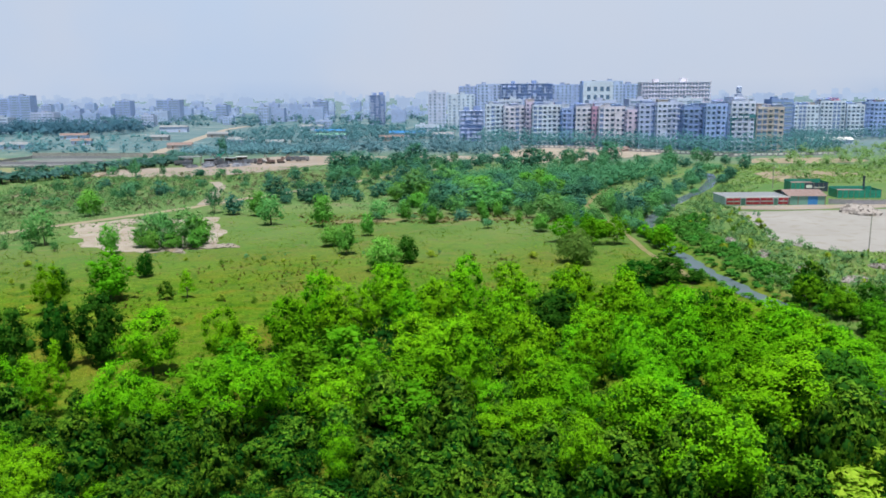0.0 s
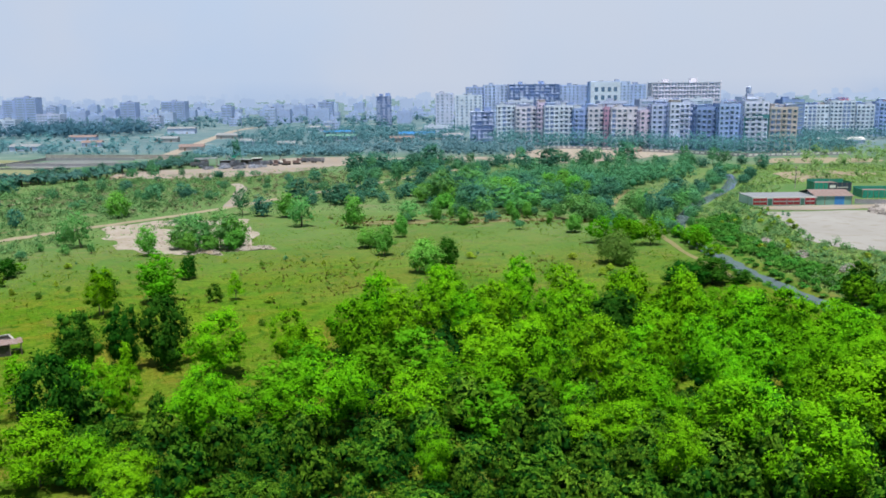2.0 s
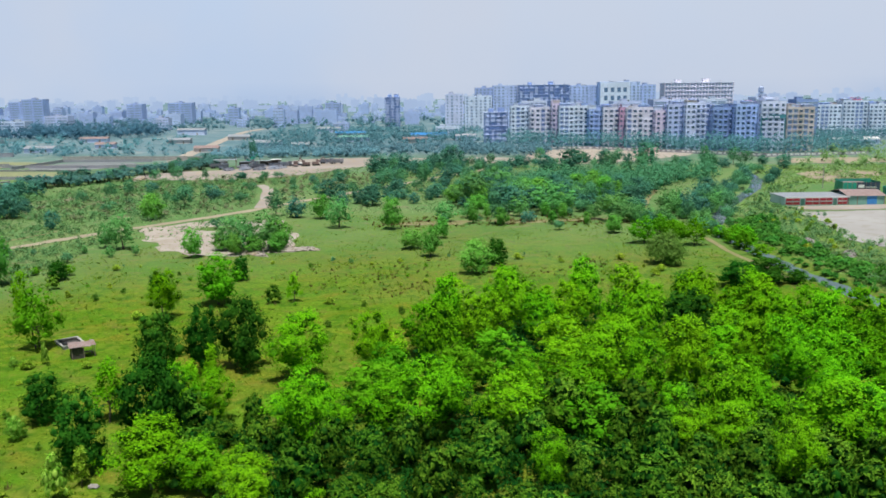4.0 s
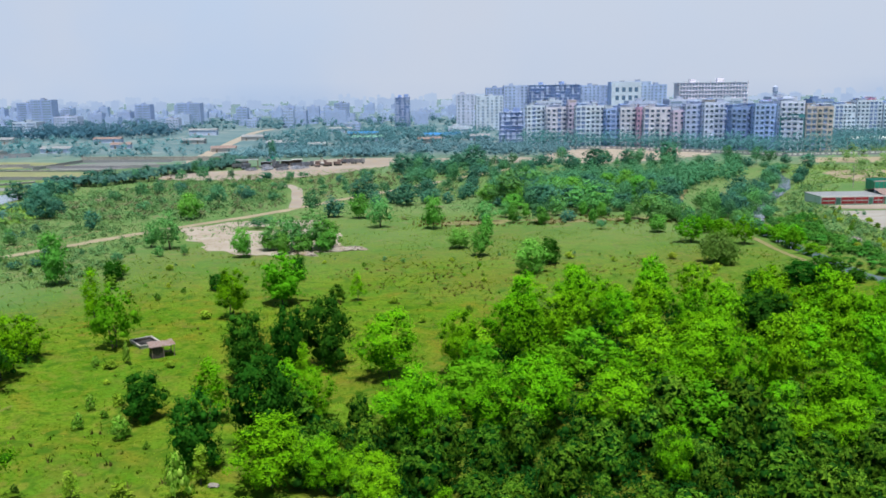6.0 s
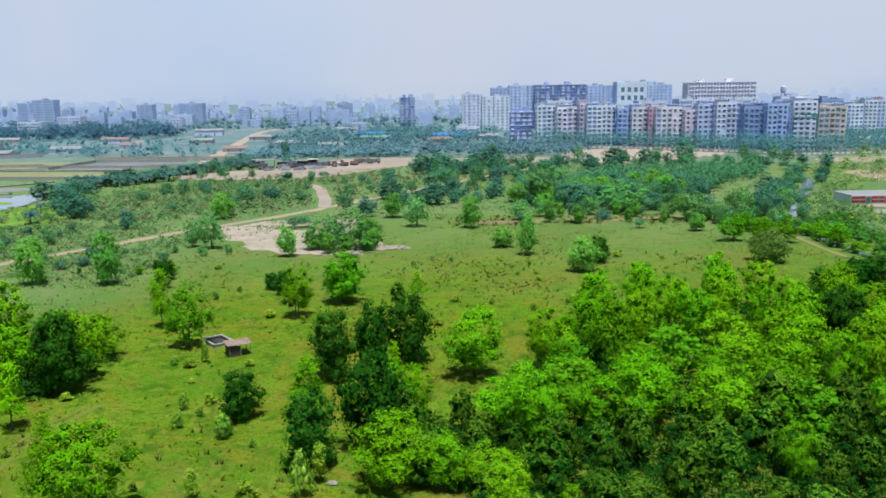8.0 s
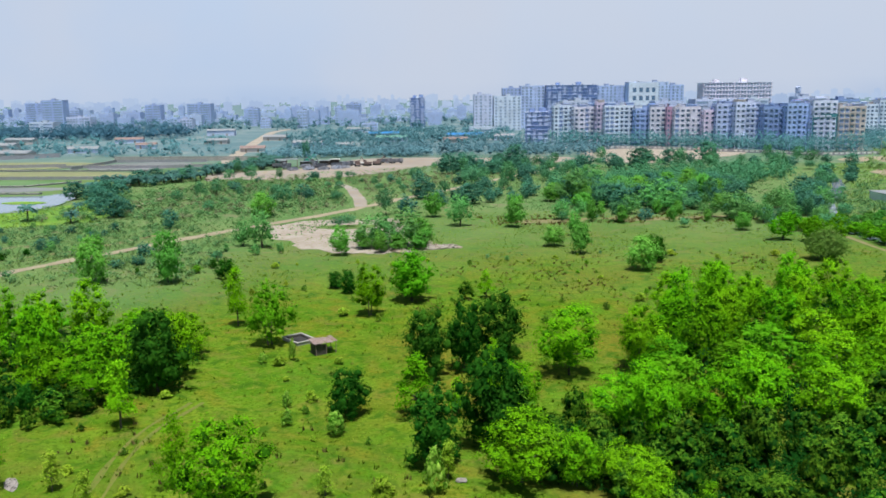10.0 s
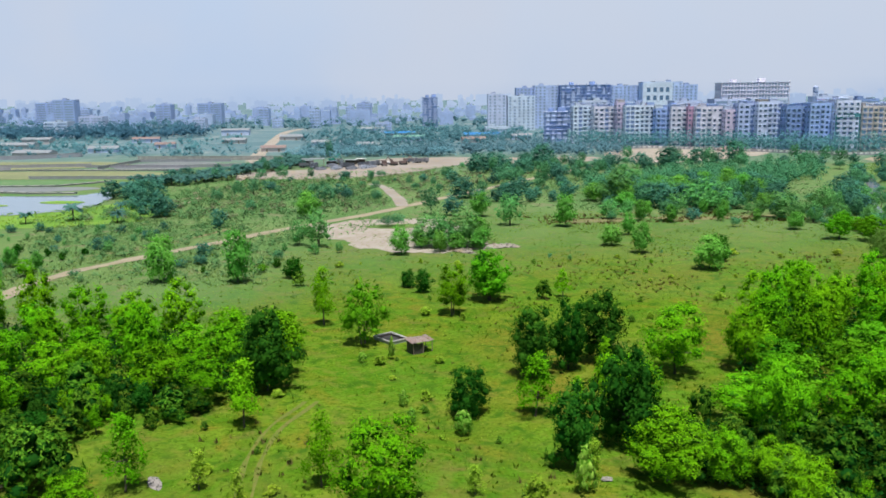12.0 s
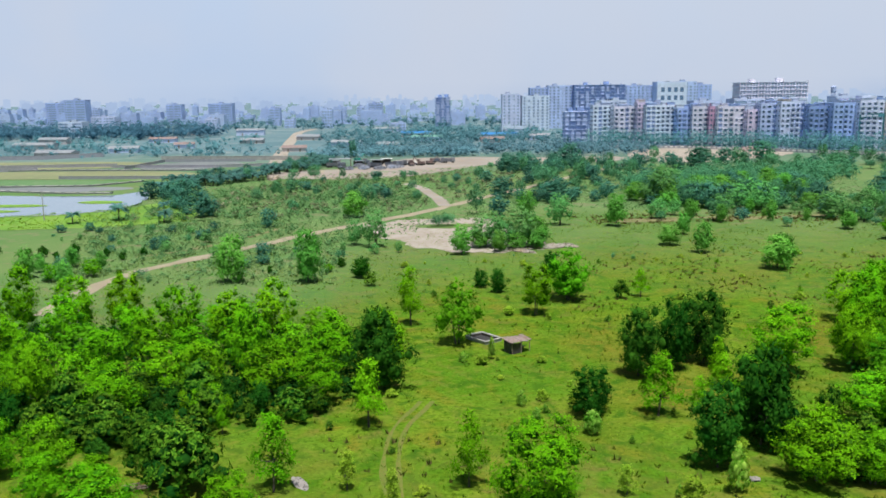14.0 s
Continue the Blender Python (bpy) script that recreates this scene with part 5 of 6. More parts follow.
            for k in range(1, floors):
                z = k * fh
                part("balcony", boxes((u - ww * .75, u + ww * .75, -d / 2 - 1.1, -d / 2 - .02, z - .12, z), (u - ww * .75, u + ww * .75, -d / 2 - 1.1, -d / 2 - 1.0, z, z + .9)), wall, e)
        elif r.random() < 0.45:
            u = c / cols * w - w / 2
            part("pilaster", boxes((max(u - .35, -w / 2), u + .35, -d / 2 - .35, -d / 2 - .02, 0, h + .6)), wall, e)
    return tagged(e, label, "building", group="apartment blocks along the canal town")


def skeleton_block(x, y, w, h, tone, seed, rz=0.0, label="", d=None):
    """An unfinished concrete frame: slabs and columns with dark floors behind."""
    r = random.Random(seed)
    d = d or max(12, min(20, w * 0.5))
    e = empty("unfinished_building", x, y + d / 2, -0.1, rz)
    floors = max(3, round(h / 3.1))
    fh = h / floors
    inner = WALLS["slate" if tone == "frame" else "pinkframe"]
    part("wall", boxes((-w / 2 + 1.0, w / 2 - 1.0, -d / 2 + (1.2 if tone == "frame" else 0.45), d / 2 - 1, 0, h - 0.15)), inner, e)
    for k in range(floors + 1):
        part("floor_slab", boxes((-w / 2, w / 2, -d / 2, d / 2, k * fh - .2, k * fh + .05)), WALLS["pale" if tone == "frame" else "white"], e)
    n = max(3, round(w / 5))
    for c in range(n + 1):
        u = -w / 2 + .3 + (w - .6) * c / n
        part("column", boxes((u - .28, u + .28, -d / 2 + .1, -d / 2 + .6, 0.05, h + (1.2 if c % 2 else .1))), WALLS[tone], e)
    for k in range(floors):
        for c in range(n):
            u = -w / 2 + (w - .6) * (c + .5) / n + .3
            if tone != "frame":
                for side in (-.24, .24):
                    ob = new("window_opening", INFILL[tone])
                    ob.parent = e
                    ob.matrix_basis = Matrix.LocRotScale((u + side * w / n, -d / 2 + .4, k * fh + .75), None, (r.uniform(1.1, 1.7), 1, r.uniform(1.3, 1.7)))
            elif r.random() < 0.72:
                ob = new("infill_wall", INFILL[tone])
                ob.parent = e
                ob.matrix_basis = Matrix.LocRotScale((u, -d / 2 + .5, k * fh + .05), None, ((w / n) * r.uniform(.35, .7), 1, (fh - .25) * r.choice([.45, 1, 1])))
    part("stair_house", boxes((w * .1, w * .1 + 5, -2, 3, h, h + 3.2)), WALLS[tone], e)
    part("lift_house", boxes((-w * .3, -w * .3 + 4, -2, 3, h, h + 2.6)), WALLS[tone], e)
    return tagged(e, label, "building", group="apartment blocks along the canal town")


INFILL = {}
for k in ("frame", "pinkframe"):
    bm = boxes((-.5, .5, -.1, .1, 0, 1))
    me = bpy.data.meshes.new("infill_wall" if k == "frame" else "window_opening")
    bm.to_mesh(me)
    bm.free()
    me.materials.append(WALLS["grey"] if k == "frame" else M["hazepane"])
    INFILL[k] = me

WORDS = {"white": "white painted apartment block with dark windows", "grey": "grey apartment block with balconies", "pink": "dusty pink narrow apartment block", "blue": "blue-grey apartment block with shaded balconies",
         "yellow": "pale yellow apartment block with dark windows", "red": "narrow brick-red apartment block", "cream": "cream apartment block with small windows", "pale": "pale grey apartment block with roof tanks",
         "slate": "slate-blue apartment block with dark windows", "beige": "dusty beige apartment block with small dark windows", "tan": "ochre apartment block with rows of windows"}
FRONT = [(38, 626, 14, 27, "white"), (51, 613, 15, 26, "beige"), (61, 604, 6, 29, "pink"), (72, 595, 20, 27, "white"), (86, 586, 10, 25, "blue"), (95, 580, 11, 26, "yellow"), (102, 575, 5, 26, "red"),
         (112, 569, 18, 26, "beige"), (124, 561, 8, 24, "pink"), (132, 556, 11, 28, "grey"), (144, 548, 15.5, 29, "pale"), (157, 539, 13, 26, "slate"), (170, 531, 15.5, 28, "blue"), (199, 523, 16.5, 26, "tan")]
for i, (x, y, w, h, tone) in enumerate(FRONT):
    apartment(x, y, w, h, tone, 100 + i, 0, WORDS[tone])
skeleton_block(21, 641, 18, 23, "frame", 90, 0, "unfinished dark concrete frame block with open floors")
cg = apartment(183, 525, 15, 29.5, "cream", 140, 0, "cream apartment block with a teal band")
part("band", boxes((-7.6, -3.4, -7.1, -6.72, 19.4, 21.6), (-2.4, 7.6, -7.1, -6.72, 20.2, 22.4), (-7.62, -6.5, -7.08, -6.74, 0, 19.3), (6.9, 7.62, -7.08, -6.74, 8, 20.1)), M["tealband"], cg, "teal painted band")
part("roof_pavilion", boxes((-6, 3, -5, 3, 29.5, 33)), WALLS["cream"], cg)
for i, (x, y, w, h, tone) in enumerate([(273, 679, 9, 24, "slate"), (287, 678, 19, 24, "white"), (306, 675, 19, 27, "white"), (323, 673, 13.5, 24, "white"), (338, 671, 16, 26, "blue"), (357, 668, 18, 24, "slate")]):
    b = apartment(x, y, w, h, tone, 150 + i, -6, WORDS[tone])
    if i == 2:
        part("roof_sheet", boxes((-6, 6, -6, 4, 28.2, 28.5)), M["red"], b, "red sheet roof")
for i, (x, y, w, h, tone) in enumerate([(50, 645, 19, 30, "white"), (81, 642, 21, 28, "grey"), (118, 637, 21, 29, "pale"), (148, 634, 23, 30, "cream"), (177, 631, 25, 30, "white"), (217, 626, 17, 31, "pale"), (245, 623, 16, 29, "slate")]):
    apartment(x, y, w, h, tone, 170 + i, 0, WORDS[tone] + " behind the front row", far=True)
for i, (x, y, w, h, tone) in enumerate([(-6, 862, 18, 35, "cream"), (18, 858, 27, 33, "white"), (26, 895, 19, 41, "hazed_blue"), (47, 889, 25, 43, "hazed_white"), (125, 877, 30, 42, "hazed_blue"), (159, 861, 40, 45, "hazed_white"), (188, 868, 17, 42, "hazed_blue")]):
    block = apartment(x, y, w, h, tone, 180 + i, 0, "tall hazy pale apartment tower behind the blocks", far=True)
    if i == 5:
        part("facade_panel", boxes((-19.4, 10, -9.5, -9.04, 14, 45.6)), WALLS["white"], block, "broad white facade panel")
        for u in (-14, -7.5, -1, 5):
            for z in (28, 36):
                part("window", boxes((u - 1.7, u + 1.7, -9.62, -9.51, z, z + 4.4)), M["pane"], block, "tall dark glazed window")
skeleton_block(85, 873, 52, 44, "frame", 190, 0, "long dark unfinished concrete tower block")
skeleton_block(182, 675, 54, 43, "pinkframe", 191, 0, "long pinkish unfinished apartment block with open floors")
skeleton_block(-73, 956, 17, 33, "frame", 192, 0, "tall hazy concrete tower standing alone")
for i, (x, y, w, h, tone) in enumerate([(-204, 979, 12, 20, "hazed_white"), (-14, 753, 21, 7, "white"), (-591, 1176, 31, 30, "hazed_slate"), (-537, 1166, 13, 21, "hazed_white"), (-425, 1144, 20, 26, "hazed_slate"), (-361, 1132, 31, 27, "hazed_slate"),
                                        (-288, 1118, 14, 20, "hazed_slate"), (-175, 1096, 9, 21, "hazed_white"), (-156, 1092, 18, 25, "hazed_slate"), (-432, 830, 23, 14, "white"), (-459, 985, 27, 15, "hazed_cream"), (-700, 1150, 30, 32, "hazed_slate"),
                                        (-520, 1060, 26, 34, "hazed_slate"), (-640, 930, 24, 14, "hazed_white"), (-610, 1010, 30, 12, "hazed_white"), (-330, 960, 14, 12, "hazed_cream"), (-120, 860, 16, 8, "hazed_white"), (-250, 1000, 12, 9, "hazed_white")]):
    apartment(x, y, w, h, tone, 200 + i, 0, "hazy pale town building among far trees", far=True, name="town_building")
tower = empty("roof_mast", 236, 690, 0)
mast = bmesh.new()
for sx, sy in ((-1.5, -1.5), (1.5, -1.5), (-1.5, 1.5), (1.5, 1.5)):
    tube(mast, (sx, sy, -.2), (sx * .8, sy * .8, 35), .35, .3)
for z in (27, 31):
    box(mast, -1.4, 1.4, -1.4, 1.4, z, z + .4)
part("legs", mast, WALLS["grey"], tower)
bm = bmesh.new()
tube(bm, (0, 0, 34), (0, 0, 35.2), 1.2, 2.1, 12)
tube(bm, (0, 0, 35.2), (0, 0, 38.6), 2.1, 2.1, 12)
tube(bm, (0, 0, 38.6), (0, 0, 39.8), 2.2, .5, 12)
part("tank", bm, WALLS["grey"], tower)
tagged(tower, "tall slate water tower rising over the roofs", "water tower")


def far_town(name, count, seed, x0, x1, y0, y1, hlo, hhi, mat_keys, label, kind="stuff"):
    r = random.Random(seed)
    for key in mat_keys:
        v, f = [], []
        for _ in range(count // len(mat_keys)):
            x, y = r.uniform(x0, x1), r.uniform(y0, y1)
            if 0 < x < 380 and y < 950:
                continue
            w, d, h = r.uniform(8, 26), r.uniform(8, 18), r.uniform(hlo, hhi) ** 1.0
            if r.random() < .55:
                h *= .45
            blocks = [(x - w / 2, x + w / 2, y, y + d, -.2, h), (x - 2, x + 2, y + 2, y + 6, h, h + 2.5)]
            blocks += [(x - w / 2 - .05, x + w / 2 + .05, y - .12, y, z, z + 1.0) for z in np.arange(2.4, h - 1, 3.2)]
            for a in blocks:
                i = len(v)
                v += [(a[p], a[2 + q], a[4 + s]) for s in (0, 1) for q in (0, 1) for p in (0, 1)]
                f += [(i, i + 1, i + 5, i + 4), (i + 1, i + 3, i + 7, i + 5), (i + 3, i + 2, i + 6, i + 7), (i + 2, i, i + 4, i + 6), (i + 4, i + 5, i + 7, i + 6)]
        town = tagged(soup(name, np.array(v), np.array(f), key), label, "town", kind=kind)
        if kind == "stuff":
            town.data.materials.append(M["hazeroof"])
            town.data.polygons.foreach_set("material_index", [i % 5 == 4 for i in range(len(f))])


far_town("far_town", 420, 301, -1300, 500, 1000, 1700, 6, 20, (WALLS["hazed_white"], WALLS["hazed_slate"], WALLS["hazed_blue"]), "hazy low town houses far off")
far_town("backdrop", 200, 303, -1700, 900, 1700, 2300, 10, 26, (M["distance_near"],), "skyline of distant town blocks, glowing blue for haze", "structure")
far_town("backdrop", 460, 302, -2600, 1800, 2300, 3600, 12, 34, (M["distance"],), "skyline of distant town blocks, glowing pale for haze", "structure")

# ---- shops and sheds by the sand yard ----
shop = empty("shop_row", 104, 287, 0, 1.0)
part("wall", boxes((-10.6, 10.6, -6, 6, -.2, 2.7)), WALLS["white"], shop)
part("roof", boxes((-10.9, 10.9, -6.6, 6.4, 2.7, 2.88)), M["tin"], shop, "grey sheet roof")
part("gutter", boxes((-10.9, 10.9, -6.72, -6.6, 2.5, 2.9)), M["white"], shop)
for k, (a, b) in enumerate(((-10.2, -5.6), (-3.6, 0.9), (1.2, 5.4), (7.2, 10.4))):
    s = part("shutter", boxes((a, b, -6.12, -6.02, 0.25, 2.35)), M["red"], shop, "red painted roller shutter with white lines")
    n = max(2, round((b - a) / 2.2))
    for c in range(1, n):
        u = a + (b - a) * c / n
        part("mullion", boxes((u - .05, u + .05, -6.16, -6.12, .3, 2.3)), M["white"], s)
    part("sign_bar", boxes((a + .2, b - .2, -6.17, -6.125, 1.1, 1.5)), M["white"], s)
for a, b in ((-5.3, -3.9), (5.7, 6.9)):
    part("door", boxes((a, b, -6.1, -6.02, 0, 2.2)), M["teal"], shop)
tagged(shop, "long white shop row with red shutters", "shop")
shed = empty("storage_shed", 121, 288, 0, -1.5)
part("wall", boxes((-6, 6, -7, 7, -.2, 3.0)), M["teal"], shed, "pale green sheet wall")
bm = bmesh.new()
for sg in (1, -1):
    v = [bm.verts.new(p) for p in ((-6.5, 7.4 * sg, 2.9), (6.5, 7.4 * sg, 2.9), (6.5, 0, 4.3), (-6.5, 0, 4.3), (-6.5, 7.4 * sg, 3.0), (6.5, 7.4 * sg, 3.0), (6.5, 0, 4.4), (-6.5, 0, 4.4))]
    for q in ((0, 1, 2, 3), (4, 5, 6, 7), (0, 1, 5, 4), (1, 2, 6, 5), (0, 3, 7, 4)):
        bm.faces.new([v[i] for i in q])
bmesh.ops.recalc_face_normals(bm, faces=bm.faces)
part("roof", bm, M["rust"], shed, "brown-pink sheet roof")
part("gable", boxes((-6, 6, -.1, .1, 3.0, 4.2)), WALLS["white"], shed)
part("door", boxes((0.2, 3.4, -7.08, -7.01, 0, 2.8)), M["bluedoor"], shed, "blue sheet door")
for u in (-5.9, -3, 5.9):
    part("post", boxes((u - .1, u + .1, -7.14, -7.01, 0, 3)), M["timber"], shed)
tagged(shed, "pale green shed with brown roof and blue door", "shed")


def enclosure(x, y, w, d, h, rz, label, banner):
    e = empty("fenced_enclosure", x, y, 0, rz)
    n = 8
    for k in range(n):
        a, b = -w / 2 + w * k / n, -w / 2 + w * (k + 1) / n - .06
        part("fence_panel", boxes((a, b, -d / 2, -d / 2 + .08, 0.1, h)), M["navy"] if banner and k >= 3 else M["green"], e)
        part("fence_panel", boxes((a, b, d / 2, d / 2 + .08, 0.1, h + .6)), M["green"], e)
    for sg in (-1, 1):
        part("fence_panel", boxes((sg * w / 2 - .04, sg * w / 2 + .04, -d / 2 + .1, d / 2 - .02, 0.1, h + .2)), M["green"], e)
    for k in range(n + 1):
        part("post", boxes((-w / 2 + w * k / n - .09, -w / 2 + w * k / n + .03, -d / 2 - .12, -d / 2 - .01, -.1, h + .25)), M["timber"], e)
    part("roof", boxes((-w * .45, w * .2, -d * .3, d * .4, h - .5, h - .35)), M["rust"], e, "brown sheet roof")
    part("roof_post", boxes((-w * .4, -w * .4 + .15, 0, .15, -.1, h - .5), (w * .15, w * .15 + .15, 0, .15, -.1, h - .5)), M["timber"], e)
    return tagged(e, label, "enclosure")


enc = enclosure(137, 321, 13.5, 8, 3.4, -4, "green sheet enclosure with a dark banner", True)
part("sign_bar", boxes((-1.2, 1.0, -4.16, -4.1, 1.4, 2.5), (1.4, 5.6, -4.16, -4.1, 1.5, 1.75)), M["white"], enc)
enclosure(146, 301, 15, 8, 2.8, -3, "green sheet fenced enclosure with brown roof", False)
chim = empty("chimney", 151, 305)
bm = bmesh.new()
tube(bm, (0, 0, -.2), (0, 0, 6.4), .4, .34, 10)
part("stack", bm, M["navy"], chim)
bm = bmesh.new()
tube(bm, (0, 0, 6.4), (0, 0, 6.9), .5, .5, 10)
part("cap", bm, M["navy"], chim)
tagged(chim, "short dark metal chimney beside the enclosure", "chimney")


def wall_run(line, h, t, mat, label, name="brick_wall", panels=False):
    for (ax, ay), (bx, by) in zip(line, line[1:]):
        d = math.hypot(bx - ax, by - ay)
        e = empty(name, ax, ay, 0, math.degrees(math.atan2(by - ay, bx - ax)))
        part("wall", boxes((0, d, -t / 2, t / 2, -.3, h)), mat, e)
        part("coping", boxes((-.05, d, -t / 2 - .06, t / 2 + .06, h, h + .12)), M["concrete"], e)
        for k in range(int(d / 3.4) if panels else 0):
            part("panel", boxes((k * 3.4 + .7, k * 3.4 + 2.9, -t / 2 - .08, -t / 2 - .01, h * .35, h * .9)), M["white"], e, "pale painted panel")
        for k in range(max(2, round(d / 6)) + 1):
            u = d * k / max(2, round(d / 6))
            part("pier", boxes((u - .2, u + .2, -t / 2 - .1, t / 2 + .1, -.3, h + .3)), mat, e)
        tagged(e, label, "wall")


wall_run([(30, 574), (81, 562), (126, 521), (164, 484), (226, 492), (232, 518)], 1.7, .25, M["brick"], "grey compound wall with pale panels before the apartment blocks", "compound_wall", True)
wall_run([(-264, 408), (-196, 401)], 1.3, .3, M["brick"], "low dark brick wall across the fields")
wall_run([(-380, 440), (-296, 456)], 1.8, .3, M["brick"], "dark brick wall beside the stubble field")
wall_run([(-262, 470), (-205, 462), (-170, 470)], 1.4, .3, M["brick"], "weathered brick wall before the mud plot")
wall_run([(-250, 520), (-150, 505)], 2.4, .3, M["concrete"], "grey plot wall among far fields")
wall_run([(-430, 530), (-330, 540), (-300, 560)], 2.4, .3, M["brick"], "long brick plot wall among far fields")
wall_run([(129, 283), (136, 281), (146, 280), (154, 279)], 1.5, .2, M["brick"], "low dark brick wall beside the yard")
wall_run([(-310, 373), (-262, 374), (-236, 373), (-219, 391)], .45, 1.6, M["mud"], "low grey mud bund between the fields", "mud_bund")
wall_run([(-316, 361), (-268, 357), (-236, 346), (-216, 344)], .4, 1.8, M["mud"], "low grey mud bund beside the pond", "mud_bund")
wall_run([(-345, 452), (-292, 455), (-238, 448), (-204, 445)], .6, 1.5, M["mud"], "low grey mud bund between the fields", "mud_bund")
wall_run([(-250, 456), (-244, 506), (-190, 502)], 1.5, .3, M["brick"], "weathered brick wall round the mud plot")
wall_run([(-330, 474), (-262, 478)], 1.6, .3, M["brick"], "long low brick wall across the fields")
wall_run([(-420, 486), (-372, 492), (-340, 500)], 1.8, .3, M["brick"], "long low brick wall across the fields")
for i, (x, y, w, d, h, roof) in enumerate([(-330, 560, 26, 10, 3.2, "tin"), (-300, 600, 20, 9, 3, "tin"), (-380, 640, 30, 10, 4, "tin"), (-270, 640, 14, 8, 3, "rust"), (-230, 690, 18, 8, 3, "tin"), (-150, 640, 22, 8, 3, "tin"), (-120, 610, 12, 7, 3, "tin"), (-90, 690, 24, 9, 3.5, "teal"),
                                           (-40, 660, 18, 8, 3, "rust"), (-30, 720, 30, 9, 3.4, "bluedoor"), (-190, 730, 20, 9, 3.2, "tin"), (-310, 720, 22, 9, 3.2, "rust"), (-400, 720, 24, 9, 4, "tin"), (-440, 620, 34, 10, 3.6, "tin"), (-100, 760, 26, 9, 3.4, "bluedoor"), (0, 690, 16, 8, 3.4, "brick"), (-180, 585, 16, 7, 2.8, "rust"), (265, 590, 30, 9, 3, "white"), (300, 560, 14, 8, 2.8, "tin"), (-260, 830, 26, 9, 5, "tin"), (-330, 860, 20, 8, 4, "tin"), (-130, 850, 22, 8, 4, "tin")]):
    e = empty("tin_roofed_house", x, y, -.1, (i * 37) % 23 - 11)
    part("wall", boxes((-w / 2, w / 2, -d / 2, d / 2, 0, h)), WALLS["pale" if i % 2 else "tan"], e)
    bm = bmesh.new()
    v = [bm.verts.new(p) for p in ((-w / 2 - .5, -d / 2 - .6, h + .004), (w / 2 + .5, -d / 2 - .6, h + .004), (w / 2 + .5, d / 2 + .6, h + .004), (-w / 2 - .5, d / 2 + .6, h + .004), (-w / 2 - .5, 0, h + 1.6), (w / 2 + .5, 0, h + 1.6))]
    for q in ((0, 1, 5, 4), (2, 3, 4, 5), (0, 4, 3), (1, 2, 5), (0, 3, 2, 1)):
        bm.faces.new([v[k] for k in q])
    part("roof", bm, M.get(roof, WALLS["hazed_cream"]), e)
    for u in (-w * .3, w * .2):
        part("door", boxes((u, u + 1.2, -d / 2 - .06, -d / 2 - .01, 0, 2.1)), M["timber"], e)
    tagged(e, "low house with a pitched sheet roof among trees", "house", group="low houses before the town")


# ---- hut, tank, poles ----
tank = empty("brick_tank", -80.0, 130.8, 0, -52)
W, D = 4.7, 3.4
part("wall", boxes((-W / 2, W / 2, -D / 2, -D / 2 + .25, -.2, .36), (-W / 2, W / 2, D / 2 - .25, D / 2, -.2, .36), (-W / 2, -W / 2 + .25, -D / 2 + .25, D / 2 - .25, -.2, .36), (W / 2 - .25, W / 2, -D / 2 + .25, D / 2 - .25, -.2, .36)), M["brick"], tank)
part("rim", boxes((-W / 2 - .08, W / 2 + .08, -D / 2 - .08, -D / 2 + .22, .36, .46), (-W / 2 - .08, W / 2 + .08, D / 2 - .22, D / 2 + .08, .36, .46), (-W / 2 - .08, -W / 2 + .22, -D / 2 + .22, D / 2 - .22, .36, .46), (W / 2 - .22, W / 2 + .08, -D / 2 + .22, D / 2 - .22, .36, .46)), M["concrete"], tank, "pale concrete rim")
# Black floor in place of the shade of a deeper tank.
part("floor", boxes((-W / 2 + .25, W / 2 - .25, -D / 2 + .25, D / 2 - .25, -.15, -.02)), M["tyre"], tank, "black tank floor standing in for a deep shaded bottom")
L, K = W / 2 - .256, D / 2 - .256
# Added dark panels give the inner walls their shade by colour.
part("lining", boxes((-L, L, -K, -K + .02, -.1, .34), (-L, L, K - .02, K, -.1, .34), (-L, -L + .02, -K + .02, K - .02, -.1, .34), (L - .02, L, -K + .02, K - .02, -.1, .34)), M["shadeboard"], tank, "near-black inner panels painted as the tank's shade")
tagged(tank, "open square brick tank with a pale rim", "tank")
hut = empty("hut", -75.4, 124.4, 0, 30)
for sx in (-1.55, 0.1, 1.6):
    for sy in (-1.0, 1.0):
        bm = bmesh.new()
        tube(bm, (sx, sy, -.2), (sx * 1.04, sy, 1.8 + .1 * sy), .06, .05)
        part("post", bm, M["timber"], hut)
# Dark boards stand in for the shaded inside of the open hut.
part("wall", boxes((-1.6, 0.1, -.98, -.9, -.1, 1.5), (-1.62, -1.54, -.9, .95, -.1, 1.5), (-1.54, .1, .9, .98, -.1, 1.6)), M["shadeboard"], hut, "weathered board wall, dark for the hut's shaded inside")
part("bench", boxes((.3, 1.5, -.1, .7, .45, .52), (.35, .43, 0, .08, -.1, .45), (1.37, 1.45, .5, .58, -.1, .45)), M["timber"], hut)
r = random.Random(8)
for k in range(6):
    u = -1.9 + k * .62
    s = part("roof_sheet", boxes((u, u + .66, -1.25 + r.uniform(-.2, .15), 1.25 + r.uniform(-.15, .2), 0, .03)), M["rust"], hut, "rusty pink roof sheet")
    s.matrix_basis = pose(0, 0, 1.84 + (k % 2) * .035, 5 + r.uniform(-1.5, 1.5), r.uniform(-1.5, 1.5), r.uniform(-4, 4))
tagged(hut, "small open timber hut with rusty sheet roof", "hut")


